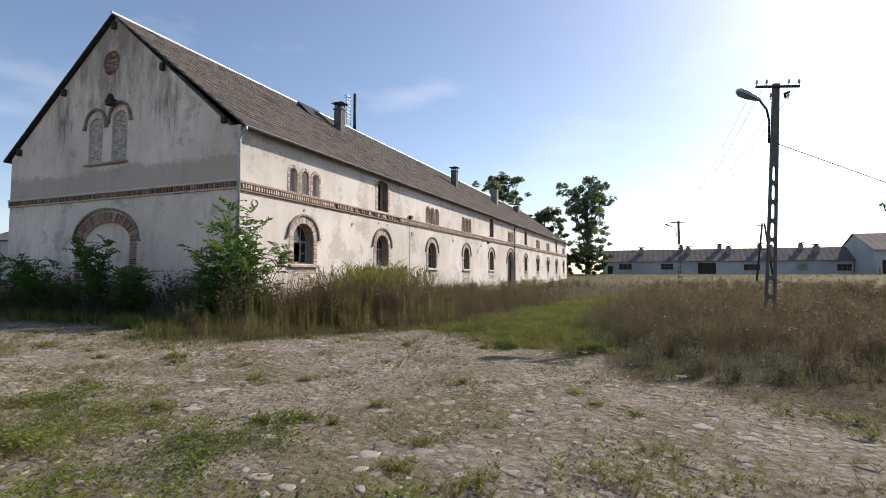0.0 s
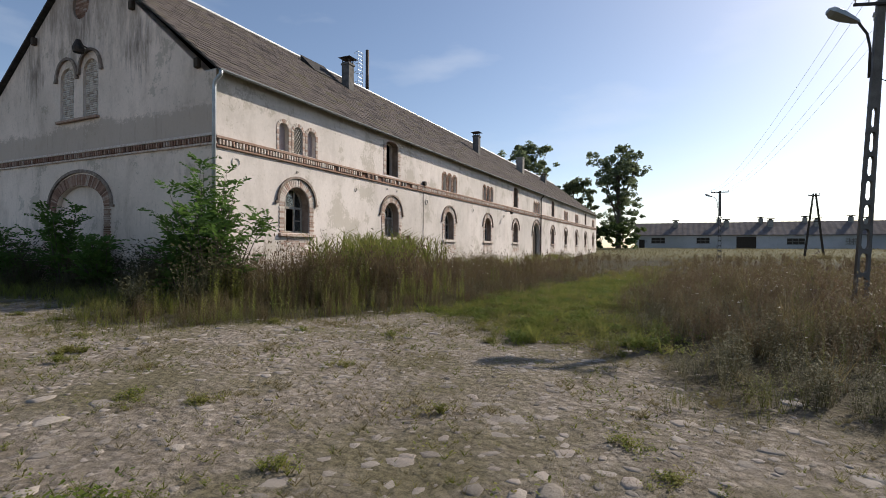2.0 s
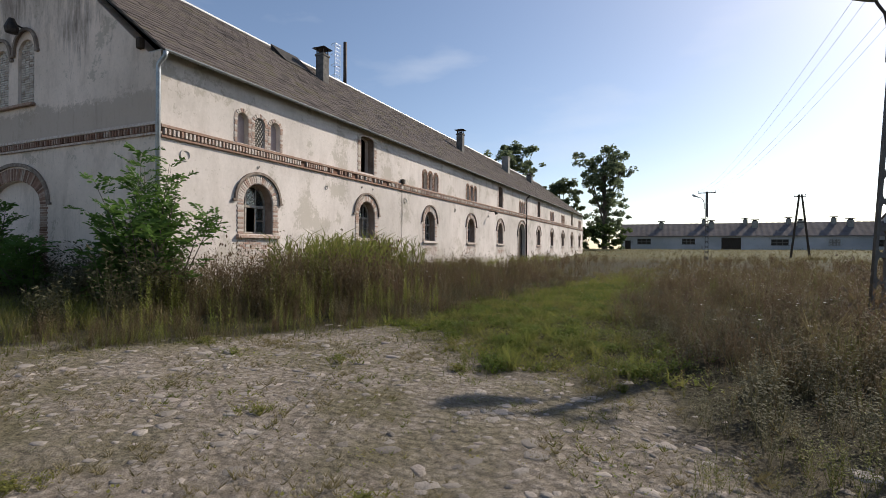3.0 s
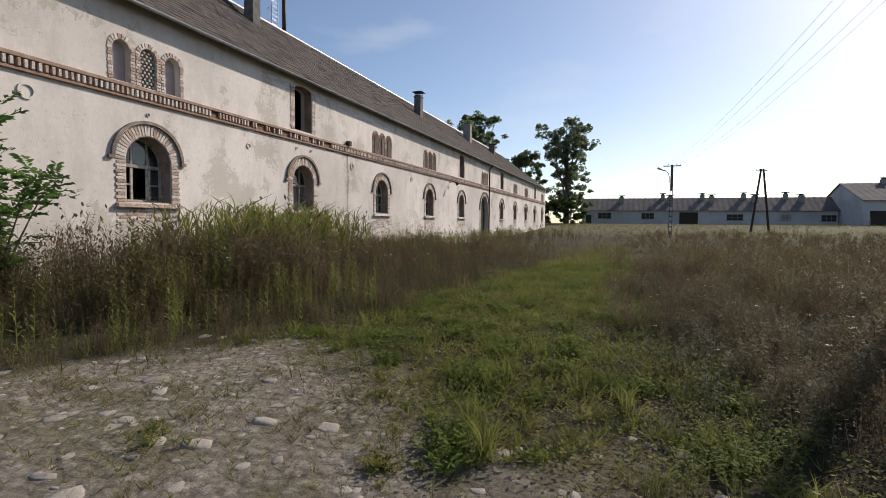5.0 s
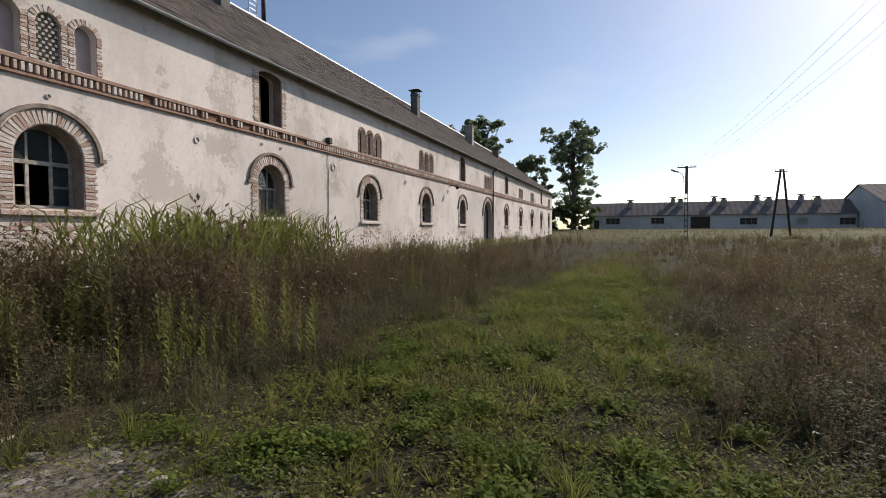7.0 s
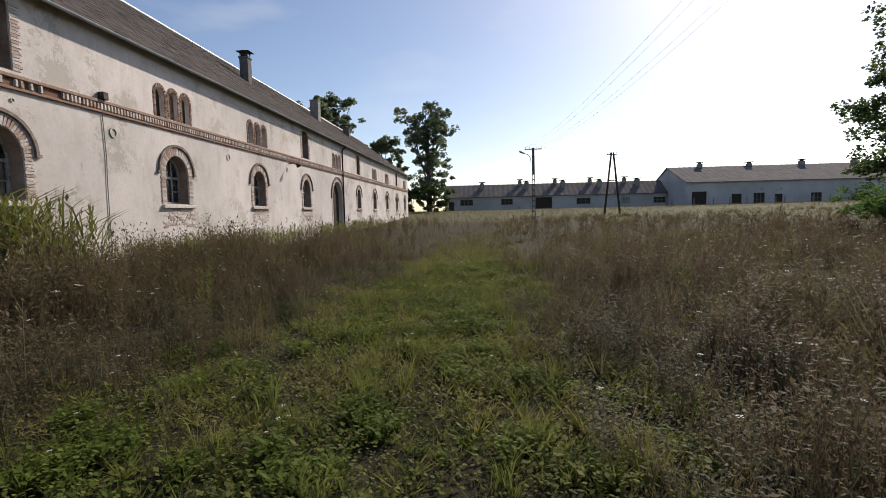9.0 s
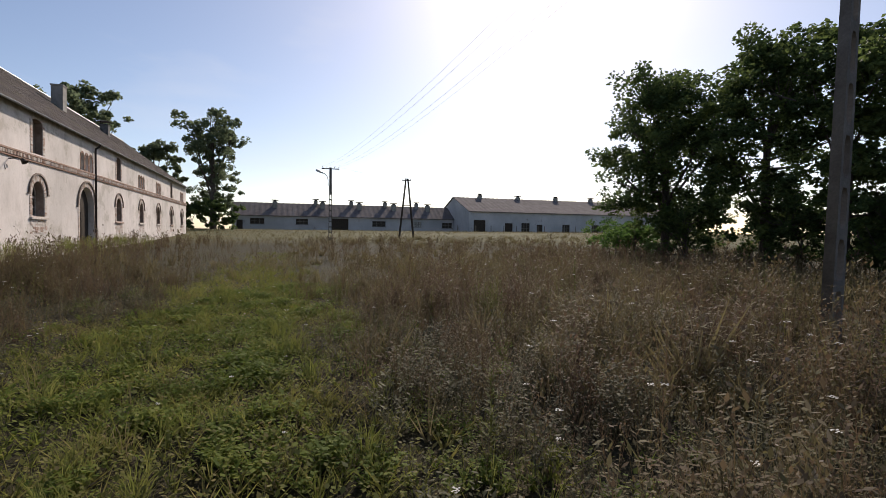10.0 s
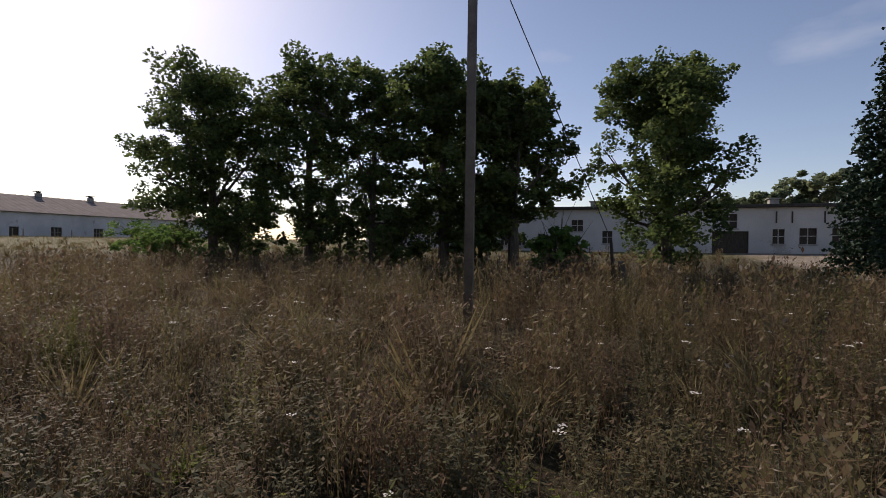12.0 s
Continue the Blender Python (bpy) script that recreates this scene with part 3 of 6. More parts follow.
def hood(base, u, r0, r1, spring, rise, proud, parent, ears=0.14, material=M_HOOD):
    """A raised hood mould over an arch, with short ears."""
    outer, inner, steps = [], [], 18
    for i in range(steps + 1):
        a = math.pi * i / steps
        outer.append((u + r1 * math.cos(a), spring + (rise + r1 - r0) * math.sin(a)))
        inner.append((u + r0 * math.cos(a), spring + rise * math.sin(a)))
    line = [(u + r1 + ears * .5, spring - .08), (u + r1 + ears * .5, spring)] + outer[:1] + outer[1:] + [(u - r1 - ears * .5, spring), (u - r1 - ears * .5, spring - .08), (u - r0, spring - .08)] + inner[::-1] + [(u + r0, spring - .08)]
    return panel("hood_mould", line, [], proud, base @ Matrix.Translation((0, 0, proud + 0.003)), material, parent, "worn brick hood mould")


def ground_window(k, c):
    near = k < 3
    w = panel("window", arch(c, 0.632, 1.98, 2.99, 0.652), [arch(c, 0.565, 2.05, 2.98, 0.585)], 0.07, plane_x(-0.33), M_FRAME, granary, "arched wooden casement, some panes broken")
    boxes("transom", [((-0.395, c - 0.57, 2.86), (-0.335, c + 0.57, 2.95))], M_FRAME, w, bevel=0.008)
    bars = [((-0.385, c + d - 0.03, 2.05), (-0.345, c + d + 0.03, 2.858)) for d in (-0.22, 0.22)]
    bars += [((-0.385, c + d - 0.022, 2.952), (-0.345, c + d + 0.022, 3.49)) for d in (-0.22, 0.22)]
    bars += [((-0.38, c + d0, 2.42), (-0.35, c + d1, 2.45)) for d0, d1 in ((-0.56, -0.252), (0.252, 0.56))]
    boxes("glazing_bar", bars, M_FRAME, w)
    panes = [(-0.56, -0.25, 2.06, 2.41), (-0.56, -0.25, 2.46, 2.85), (-0.19, 0.19, 2.06, 2.85), (0.25, 0.56, 2.06, 2.41), (0.25, 0.56, 2.46, 2.85)]
    gone = {0: (0, 1, 2), 1: (2, 3, 4), 2: (0,), 3: (2,)}.get(k, (1, 2))
    for i, (a, e, z0, z1) in enumerate(panes):
        if i not in gone:
            bm = bmesh.new()
            add_box(bm, (-0.37, c + a, z0), (-0.364, c + e, z1))
            part("pane", bm, M_GLASS, w)
    panel("pane", arch(c, 0.56, 2.955, 2.98, 0.58), [], 0.006, plane_x(-0.364), M_GLASS, w)
    if k in (1, 4, 6, 8):
        boxes("board", [((-0.43, c - 0.1 + i * 0.16, 2.06), (-0.405, c + 0.05 + i * 0.16, 2.86)) for i in range(4)], M_WOOD, w, "grey board nailed behind the frame")
    bm = bmesh.new()
    add_box(bm, (-0.3, c - 0.93, 1.83), (0.11, c + 0.93, 1.945), bevel=0.015)
    part("sill", bm, M_BRICK_PALE, w, "brick sill on edge")
    hood(FX, c, 0.945, 1.025, 3.08, 0.87, 0.07, w)
    panel("reveal", arch(c, 0.6385, 1.972, 2.99, 0.6585), [arch(c, 0.618, 1.99, 2.99, 0.638)], 0.3, plane_x(-0.012), M_REVEAL, w, "brown plastered window reveal")
    bricks(surround(FX, c, 0.645, 1.97, 2.99, 0.655, 0.28), w, M_BRICK_PALE, near)
    low = []
    for r in range(9):
        for s in range(7):
            if random.random() < 0.78:
                low.append(brick_at(FX, c - 0.78 + s * 0.26 + (r % 2) * 0.08, 1.2 + r * 0.077, 0, 0.24, 0.066, 0.03))
    bricks(low, w, M_BRICK_PALE, False)


for k, c in enumerate(BAYS):
    if k != 5:
        ground_window(k, c)
# carriage door, half open to the dark
c = BAYS[5]
door = panel("door", arch(c, 1.18, 0.05, 2.7, 1.18), [rect(c - 0.9, c - 0.05, 0.1, 2.4)], 0.07, plane_x(-0.3), M_DARKWOOD, granary, "dark plank carriage door standing open")
boxes("plank", [((-0.37, c + 0.02 + i * 0.16, 0.1), (-0.29, c + 0.165 + i * 0.16, 2.6)) for i in range(7)], M_DARKWOOD, door)
hood(FX, c, 1.5, 1.6, 2.75, 1.42, 0.08, door)
bricks(surround(FX, c, 1.205, 0.4, 2.7, 1.205, 0.28), door, M_BRICK_PALE, False)

for k in TRIO:
    cc = BAYS[k] + 0.03
    for i, d in enumerate((-0.72, 0, 0.72)):
        u = cc + d
        niche = arch(u, 0.222, 4.865, 5.62, 0.222, 10)
        if i == 1:
            w = panel("window", niche, [], 0.05, plane_x(-0.2), M_BRICK_PALE, granary, "arched window walled up with pierced brick" if k == 0 else "arched window walled up with brick")
            if k == 0:
                mats = []
                for r in range(11):
                    for s in range(4):
                        mats.append(brick_at(FX, u - 0.165 + s * 0.12 + (r % 2) * 0.055 - 0.02, 4.92 + r * 0.083, -0.07, 0.062, 0.062, 0.08))
                bricks(mats, w, M_FRAME, True)
            else:
                bricks([brick_at(FX, u - 0.1 + s * 0.21, 4.91 + r * 0.077, -0.15, 0.2, 0.066, 0.06) for r in range(11) for s in range(2)], w, M_BRICK, False)
        else:
            w = panel("window", niche, [], 0.05, plane_x(-0.17), M_MAUVE if k == 0 else M_DARKWOOD, granary, "blind arched niche with mauve plaster" if k == 0 else "small arched window with dark boards")
        bricks(surround(FX, u, 0.225, 4.87, 5.62, 0.225, 0.135, 0.02), w, M_BRICK_PALE if k == 0 else M_BRICK, k == 0)
for k in LOFT:
    u = BAYS[k] + 0.02
    w = panel("loft_door", rect(u - 0.52, u - 0.06, 4.93, 6.4), [], 0.05, plane_x(-0.34), M_DARKWOOD, granary, "dark plank loft hatch, half open")
    boxes("plank", [((-0.34, u - 0.5 + s * 0.15, 4.94), (-0.325, u - 0.365 + s * 0.15, 6.39)) for s in range(3)], M_DARKWOOD, w)
    panel("reveal", arch(u, 0.5285, 4.922, 6.42, 0.1585, 8), [arch(u, 0.508, 4.94, 6.42, 0.14, 8)], 0.3, plane_x(-0.012), M_REVEAL, w, "brown plastered reveal")
    mats, v, r = [], 4.93, 0
    while v < 6.4:
        wd = 0.27 if r % 2 else 0.22
        for s in (-1, 1):
            mats.append(brick_at(FX, u + s * (0.535 + wd / 2), v + 0.037, 0, wd, 0.068, 0.04))
        v += 0.077
        r += 1
    bricks(mats, w, M_BRICK_PALE, k == 1)

# gable features
g = panel("door", arch(-7.12, 1.49, 0.05, 2.85, 0.79), [], 0.06, plane_y(0.16), M_GABLE, granary, "arched gateway walled up and plastered")
bricks(surround(GYP, -7.12, 1.5, 0.3, 2.85, 0.8, 0.42), g, M_BRICK, False)
hood(GYP, -7.12, 1.93, 2.04, 2.9, 1.22, 0.07, g)
for u, half, v0, sp in ((-7.95, 0.45, 6.15, 7.6), (-6.47, 0.47, 6.1, 7.72)):
    w = panel("window", arch(u, half + .002, v0, sp, half), [], 0.05, plane_y(0.16), M_HOOD, granary, "tall arched gable window walled up with brick")
    mats = []
    r = 0
    while v0 + r * 0.077 < sp + half - 0.05:
        vv = v0 + 0.04 + r * 0.077
        ww = half if vv < sp else half * math.sqrt(max(0.02, 1 - ((vv - sp) / half) ** 2))
        cnt = max(1, round(2 * ww / 0.25))
        for s in range(cnt):
            mats.append(brick_at(GYP, u - ww + (s + .5) * 2 * ww / cnt, vv, -0.11, 2 * ww / cnt, 0.066, 0.05))
        r += 1
    bricks(mats, w, M_WHITEBRICK, False)
    hood(GYP, u, 0.62, 0.72, sp + 0.05, 0.68, 0.08, w, 0.1)
bm = bmesh.new()
add_box(bm, (-8.5, -0.14, 6.0), (-5.9, -0.003, 6.09), bevel=0.012)
part("sill", bm, M_BRICK, granary)
w = panel("window", circle(-7.12, 10.25, 0.522), [], 0.05, plane_y(0.14), M_BRICK, granary, "round gable window filled with brick")
mats = []
for r in range(-6, 7):
    vv = r * 0.077
    ww = math.sqrt(max(0.01, 0.5 ** 2 - vv * vv))
    cnt = max(1, round(2 * ww / 0.25))
    mats += [brick_at(GYP, -7.12 - ww + (s + .5) * 2 * ww / cnt, 10.25 + vv, -0.1, 2 * ww / cnt, 0.066, 0.05) for s in range(cnt)]
bricks(mats, w, M_BRICK, False)
bm = bmesh.new()
add_tube(bm, [(-6.6, -0.02, 8.55), (-6.6, -0.3, 8.62)], [0.03, 0.03], 8)
add_tube(bm, [(-6.6, -0.34, 8.75), (-6.6, -0.34, 8.45), (-6.6, -0.34, 8.3)], [0.08, 0.2, 0.17], 10)
part("wall_lamp", bm, M_DARKMETAL, granary, "old enamelled lamp hood over the gable windows")
# tie-rod plates on the facade
for y, z, r in ((0.75, 4.12, 0.17), (7.1, 3.95, 0.09), (13.6, 4.0, 0.15), (20.2, 4.0, 0.14), (26.6, 4.0, 0.12), (3.5, 4.2, 0.05), (9.6, 4.25, 0.05), (10.5, 4.25, 0.05)):
    panel("tie_plate", circle(y, z, r, 18), [circle(y, z, r * 0.72, 18)], 0.025, plane_x(0.028), M_WALL, granary)
bm = bmesh.new()
add_box(bm, (0.003, 13.1, 4.84), (0.18, 13.3, 5.05), bevel=0.01)
part("junction_box", bm, M_DARKMETAL, granary)
bm = bmesh.new()
add_tube(bm, [(0.025, 13.2, 4.46), (0.025, 13.25, 3.2), (0.025, 13.22, 2.6), (0.025, 13.2, 0.3)], [0.012] * 4, 5)
part("cable", bm, M_WOOD, granary, "thin grey cable down the wall")
bm = bmesh.new()
add_tube(bm, [(0.0, 26.8, 4.35), (0.35, 26.8, 4.4), (0.5, 26.75, 4.3)], [0.025, 0.025, 0.025], 6)
add_tube(bm, [(0.5, 26.75, 4.36), (0.62, 26.7, 4.2)], [0.05, 0.13], 8)
part("wall_lamp", bm, M_DARKMETAL, granary, "bent wall lamp on a bracket")


def chimney(x, y, top, size, cap=True):
    bm = bmesh.new()
    z0 = RIDGE_Z - SLOPE * abs(x - RIDGE_X) - 0.5
    body = top - (0.42 if cap else 0)
    h = size / 2
    add_box(bm, (x - h, y - h, z0), (x + h, y + h, body), bevel=0.02)
    add_box(bm, (x - h - .04, y - h - .04, body - .12), (x + h + .04, y + h + .04, body - 0.003), bevel=0.015)
    ch = part("chimney", bm, M_SOOT if cap else M_CONCRETE, granary, "plastered chimney with tin cowl" if cap else "plain plastered chimney stack")
    if cap:
        bm = bmesh.new()
        for sx in (-1, 1):
            for sy in (-1, 1):
                add_box(bm, (x + sx * h * .8 - .025, y + sy * h * .8 - .025, body), (x + sx * h * .8 + .025, y + sy * h * .8 + .025, body + 0.3))
        add_box(bm, (x - h * .7, y - h * .7, body), (x + h * .7, y + h * .7, body + .1))
        r = h + 0.16
        q = [bm.verts.new((x + sx * r, y + sy * r, body + 0.3)) for sx, sy in ((-1, -1), (1, -1), (1, 1), (-1, 1))]
        t = [bm.verts.new((x + sx * .06, y + sy * .06, body + 0.44)) for sx, sy in ((-1, -1), (1, -1), (1, 1), (-1, 1))]
        for i in range(4):
            bm.faces.new((q[i], q[(i + 1) % 4], t[(i + 1) % 4], t[i]))
        bm.faces.new(q[::-1]), bm.faces.new(t)
        part("cowl", bm, M_DARKMETAL, ch, "dark tin cowl")


chimney(-5.05, 13.2, 12.62, 0.52)
chimney(-4.1, 30.9, 11.95, 0.54)
chimney(-4.5, 45.4, 12.05, 0.75, False)
chimney(-4.95, 57.7, 11.95, 0.7)
# stove pipe and rung ladder behind the ridge
bm = bmesh.new()
add_tube(bm, [(-7.5, 18.7, 11.5), (-7.5, 18.7, 15.4)], [0.12, 0.12], 10)
part("stove_pipe", bm, M_DARKMETAL, granary, "black steel flue pipe", smooth=True)
bm = bmesh.new()
for y in (17.6, 18.15):
    add_tube(bm, [(-7.5, y, 11.6), (-7.5, y, 15.0)], [0.022, 0.022], 6)
for i in range(12):
    add_tube(bm, [(-7.5, 17.6, 12.2 + i * .25), (-7.5, 18.15, 12.2 + i * .25)], [0.014, 0.014], 5)
for z in (12.9, 13.6, 14.3, 14.95):
    pts = [(-7.5 - 0.45 * math.sin(a), 17.87 - 0.28 * math.cos(a), z) for a in [math.pi * i / 8 for i in range(9)]]
    add_tube(bm, pts, [0.014] * 9, 5)
part("flue_ladder", bm, M_METAL, granary, "caged steel ladder beside the flue")
# raised roof hatch near the ridge
bm = bmesh.new()
a = [roof_pt(x, y, t) for x, y, t in ((-6.3, 10.6, .05), (-5.3, 10.6, .05), (-5.3, 12.6, .05), (-6.3, 12.6, .05), (-6.3, 10.6, .3), (-5.3, 10.6, .08), (-5.3, 12.6, .08), (-6.3, 12.6, .3))]
q = [bm.verts.new(v) for v in a]
for f in ((0, 1, 5, 4), (1, 2, 6, 5), (2, 3, 7, 6), (3, 0, 4, 7), (4, 5, 6, 7)):
    bm.faces.new([q[i] for i in f])
part("roof_hatch", bm, M_ROOFDARK, granary)

# ---- barns ----


def barn(name, label, x0, x1, y_front, y_back, z0, eave, ridge, y_ridge, openings, wall_mat, vents, end_wins=()):
    """A low barn along x, front towards -y, with ridge, overhanging roof and ventilators."""
    b_ = thing(name, label, "barn")
    panel("wall", rect(x0, x1, z0 - 1.2, eave), [rect(*o[:4]) for o in openings], 0.35, plane_y(y_front), wall_mat, b_)
    for x in (x0, x1 - 0.3):
        m_ = Matrix(((0, 0, 1, x + 0.3), (1, 0, 0, 0), (0, 1, 0, 0), (0, 0, 0, 1)))
        panel("wall", [(y_front + .36, z0 - 1.2), (y_back, z0 - 1.2), (y_back, eave - .05), (y_ridge, ridge - .1), (y_front + .36, eave + (ridge - eave) * .36 / (y_ridge - y_front) - .1)], [], 0.3, m_, wall_mat, b_)
    bm = bmesh.new()
    add_box(bm, (x0 + .3, y_back - 0.3, z0 - 1.2), (x1 - .3, y_back, eave - .06))
    part("wall", bm, wall_mat, b_)
    for yf, s in ((y_front - 0.5, -1), (y_back + 0.5, 1)):
        bm = bmesh.new()
        run = abs(yf - y_ridge)
        ze = ridge - (ridge - eave) * run / (abs(y_front - y_ridge) if s < 0 else abs(y_back - y_ridge))
        cols = int((x1 - x0 + .6) / 1.1)
        prev = None
        for i in range(cols * 4 + 1):
            x = x0 - .3 + (x1 - x0 + .6) * i / (cols * 4)
            lift = 0.03 if i % 4 in (1, 2) else 0.0
            cur = [bm.verts.new((x, y_ridge, ridge + lift)), bm.verts.new((x, yf, ze + lift)), bm.verts.new((x, yf, ze - .1)), bm.verts.new((x, y_ridge, ridge - .1))]
            if prev:
                for q in range(4):
                    bm.faces.new((prev[q], prev[(q + 1) % 4], cur[(q + 1) % 4], cur[q]))
            else:
                bm.faces.new(cur)
            prev = cur
        bm.faces.new(prev[::-1])
        part("roof", bm, M_BARNROOF, b_, "dull corrugated sheet roof")
    for o in openings:
        u0, u1, v0, v1, kind = o
        bm = bmesh.new()
        add_box(bm, (u0, y_front + 0.2, v0), (u1, y_front + 0.24, v1))
        if kind == "door":
            part("door", bm, M_DARKWOOD, b_, "dark plank door")
        else:
            ww = part("window", bm, M_DARKWOOD if kind == "dark" else M_FRAME, b_, "dark window with grey bars" if kind == "dark" else "pale boarded window")
            thirds = [u0 + (u1 - u0) * i / 3 for i in (1, 2)]
            bars = [((xx - .05, y_front + 0.14, v0), (xx + .05, y_front + 0.196, v1)) for xx in thirds]
            boxes("glazing_bar", bars + [((u0, y_front + 0.12, (v0 + v1) / 2 - .04), (u1, y_front + 0.138, (v0 + v1) / 2 + .04))], M_WOOD, ww)
            bm = bmesh.new()
            add_box(bm, (u0 - .15, y_front - .1, v0 - .14), (u1 + .15, y_front - .003, v0 - .02))
            part("sill", bm, M_CONCRETE, ww)
    for x, dy, tall, size in vents:
        yv = y_ridge - dy
        zr = ridge - (ridge - eave) * dy / (y_ridge - y_front)
        bm = bmesh.new()
        h = size / 2
        add_box(bm, (x - h, yv - h, zr - .4), (x + h, yv + h, zr + tall), bevel=0.03)
        v = part("ventilator", bm, M_CONCRETE, b_, "square roof ventilator with a cap")
        bm = bmesh.new()
        add_box(bm, (x - h * .6, yv - h * .6, zr + tall), (x + h * .6, yv + h * .6, zr + tall + .2))
        r = h + .22
        q = [bm.verts.new((x + sx * r, yv + sy * r, zr + tall + .32 - .08 * abs(sx))) for sx, sy in ((-1, -1), (1, -1), (1, 1), (-1, 1))]
        t = [bm.verts.new((x + sx * r, yv + sy * r, zr + tall + .42 - .08 * abs(sx))) for sx, sy in ((-1, -1), (1, -1), (1, 1), (-1, 1))]
        for i in range(4):
            bm.faces.new((q[i], q[(i + 1) % 4], t[(i + 1) % 4], t[i]))
        bm.faces.new(q[::-1]), bm.faces.new(t)
        part("cap", bm, M_DARKMETAL, v)
    return b_


o1 = [(3.4, 4.6, 1.6, 3.7, "door"), (6.0, 8.8, 2.9, 4.1, "dark"), (15.1, 17.6, 2.9, 4.1, "dark"), (22.6, 26.2, 1.8, 4.3, "door"), (31.5, 34.5, 2.7, 3.9, "dark"), (41.0, 42.9, 2.7, 3.9, "pale"), (47.9, 50.4, 2.6, 3.8, "dark")]
v1 = [(10.9, 1.5, 1.1, 1.0), (19.5, 0.3, .9, .8), (20.9, 1.6, 1.2, 1.0), (27.4, 0.3, .9, .8), (29.0, 1.6, 1.2, 1.0), (35.2, 0.3, .9, .8), (37.0, 1.6, 1.2, 1.0), (42.8, 0.3, .9, .8), (45.2, 1.6, 1.2, 1.0)]
barn("low_barn", "long low grey barn with ventilators on the roof", 2.5, 50.6, 111, 121, 1.6, 4.95, 7.55, 115.5, o1, M_BARNWALL, v1)
o2 = [(51.8, 54.6, 1.4, 4.4, "door"), (59.3, 61.2, 1.4, 3.8, "door"), (63.4, 65.5, 1.4, 3.9, "dark"), (67.3, 68.8, 1.4, 3.6, "door"), (74, 76, 1.8, 3.7, "dark"), (82, 84, 1.8, 3.7, "dark"), (90, 92, 1.8, 3.7, "dark"), (98, 100, 1.8, 3.7, "dark")]
v2 = [(57.3, 0.2, .7, .9), (67.4, 0.2, .5, .9), (78.0, 0.2, .7, .9), (88.4, 0.2, .7, .9), (98.0, 0.2, .7, .9)]
barn("high_barn", "larger grey barn with a steep gable", 50.8, 112, 101, 121, 1.5, 6.4, 9.95, 111, o2, M_BARNWALL, v2)

# white outbuilding beyond the trees, along y
white = thing("outbuilding", "long whitewashed outbuilding with a flat roof", "building")
XB = 66.0
wins = [(14.2, 15.0, 1.3, 2.6), (12.2, 13.0, 1.3, 2.6), (10.0, 10.8, 1.3, 2.6), (6.0, 7.2, 2.9, 4.1), (-8.6, -7.2, 3.2, 4.6), (-12.6, -11.6, 1.7, 3.1), (-15.2, -13.8, 1.7, 3.2), (-17.6, -16.4, 1.8, 3.2), (3.0, 4.0, 1.6, 2.9), (-2, -1, 1.6, 2.9), (-24, -22.8, 1.8, 3.2), (19, 20, 1.4, 2.6), (23, 24, 1.4, 2.6)]
doors = [(-9.6, -6.4, 0.4, 2.9)]
wholes = [[(-u, v) for u, v in rect(a, c, d, e)] for a, c, d, e in wins + doors]
panel("wall", rect(-32, 36, -0.6, 5.2), wholes, 0.35, plane_nx(XB), M_BARNWHITE, white)
bm = bmesh.new()
add_box(bm, (XB - 0.5, -36.4, 5.21), (XB + 9, 32.4, 5.5), bevel=0.03)
part("roof", bm, M_ROOFDARK, white, "flat tarred roof")
bm = bmesh.new()
add_box(bm, (XB + 8, -36, -0.6), (XB + 8.3, 32, 5.19))
add_box(bm, (XB + .36, 31.7, -0.6), (XB + 7.9, 32, 5.19))
add_box(bm, (XB + .36, -36, -0.6), (XB + 7.9, -35.7, 5.19))
part("wall", bm, M_BARNWHITE, white)
for a, c, d, e in wins:
    bm = bmesh.new()
    add_box(bm, (XB + .2, a, d), (XB + .24, c, e))
    w = part("window", bm, M_DARKWOOD, white, "dark broken window")
    boxes("glazing_bar", [((XB + .12, (a + c) / 2 - .04, d), (XB + .196, (a + c) / 2 + .04, e)), ((XB + .1, a, (d + e) / 2 - .04), (XB + .118, c, (d + e) / 2 + .04))], M_FRAME, w)
    bm = bmesh.new()
    add_box(bm, (XB - .1, a - .1, d - .15), (XB - .003, c + .1, d - .02))
    part("sill", bm, M_CONCRETE, w)
for a, c, d, e in doors:
    bm = bmesh.new()
    add_box(bm, (XB + .2, a, d), (XB + .26, c, e))
    part("door", bm, M_DARKWOOD, white, "dark wide barn door")
for y, x in ((4.9, 1.5), (-12.0, 1.5), (18, 1.5)):
    bm = bmesh.new()
    add_box(bm, (XB + x - .4, y - .4, 5.3), (XB + x + .4, y + .4, 6.1), bevel=0.03)
    add_box(bm, (XB + x - .55, y - .55, 6.103), (XB + x + .55, y + .55, 6.2), bevel=0.02)
    part("ventilator", bm, M_CONCRETE, white)
for y in (-11.9, -13.2, -15.8, -18.5, -20):
    bm = bmesh.new()
    add_box(bm, (XB - .06, y - .06, 3.7), (XB - .003, y + .06, 4.8))
    part("wall_bracket", bm, M_DARKMETAL, white)

# dark shed far beside the gable
shed = thing("far_shed", "dark distant shed with a low roof", "shed")
bm = bmesh.new()
add_box(bm, (-60, 20, -0.3), (-34, 28, 5.4))
part("wall", bm, M_BARNWALL, shed)
bm = bmesh.new()
q = [bm.verts.new(v) for v in ((-61, 19.4, 5.41), (-33.4, 19.4, 5.41), (-33.4, 28.6, 5.41), (-61, 28.6, 5.41), (-61, 24, 7.4), (-33.4, 24, 7.4))]
for f in ((0, 1, 5, 4), (2, 3, 4, 5), (1, 2, 5), (3, 0, 4), (3, 2, 1, 0)):
    bm.faces.new([q[i] for i in f])
part("roof", bm, M_BARNROOF, shed)

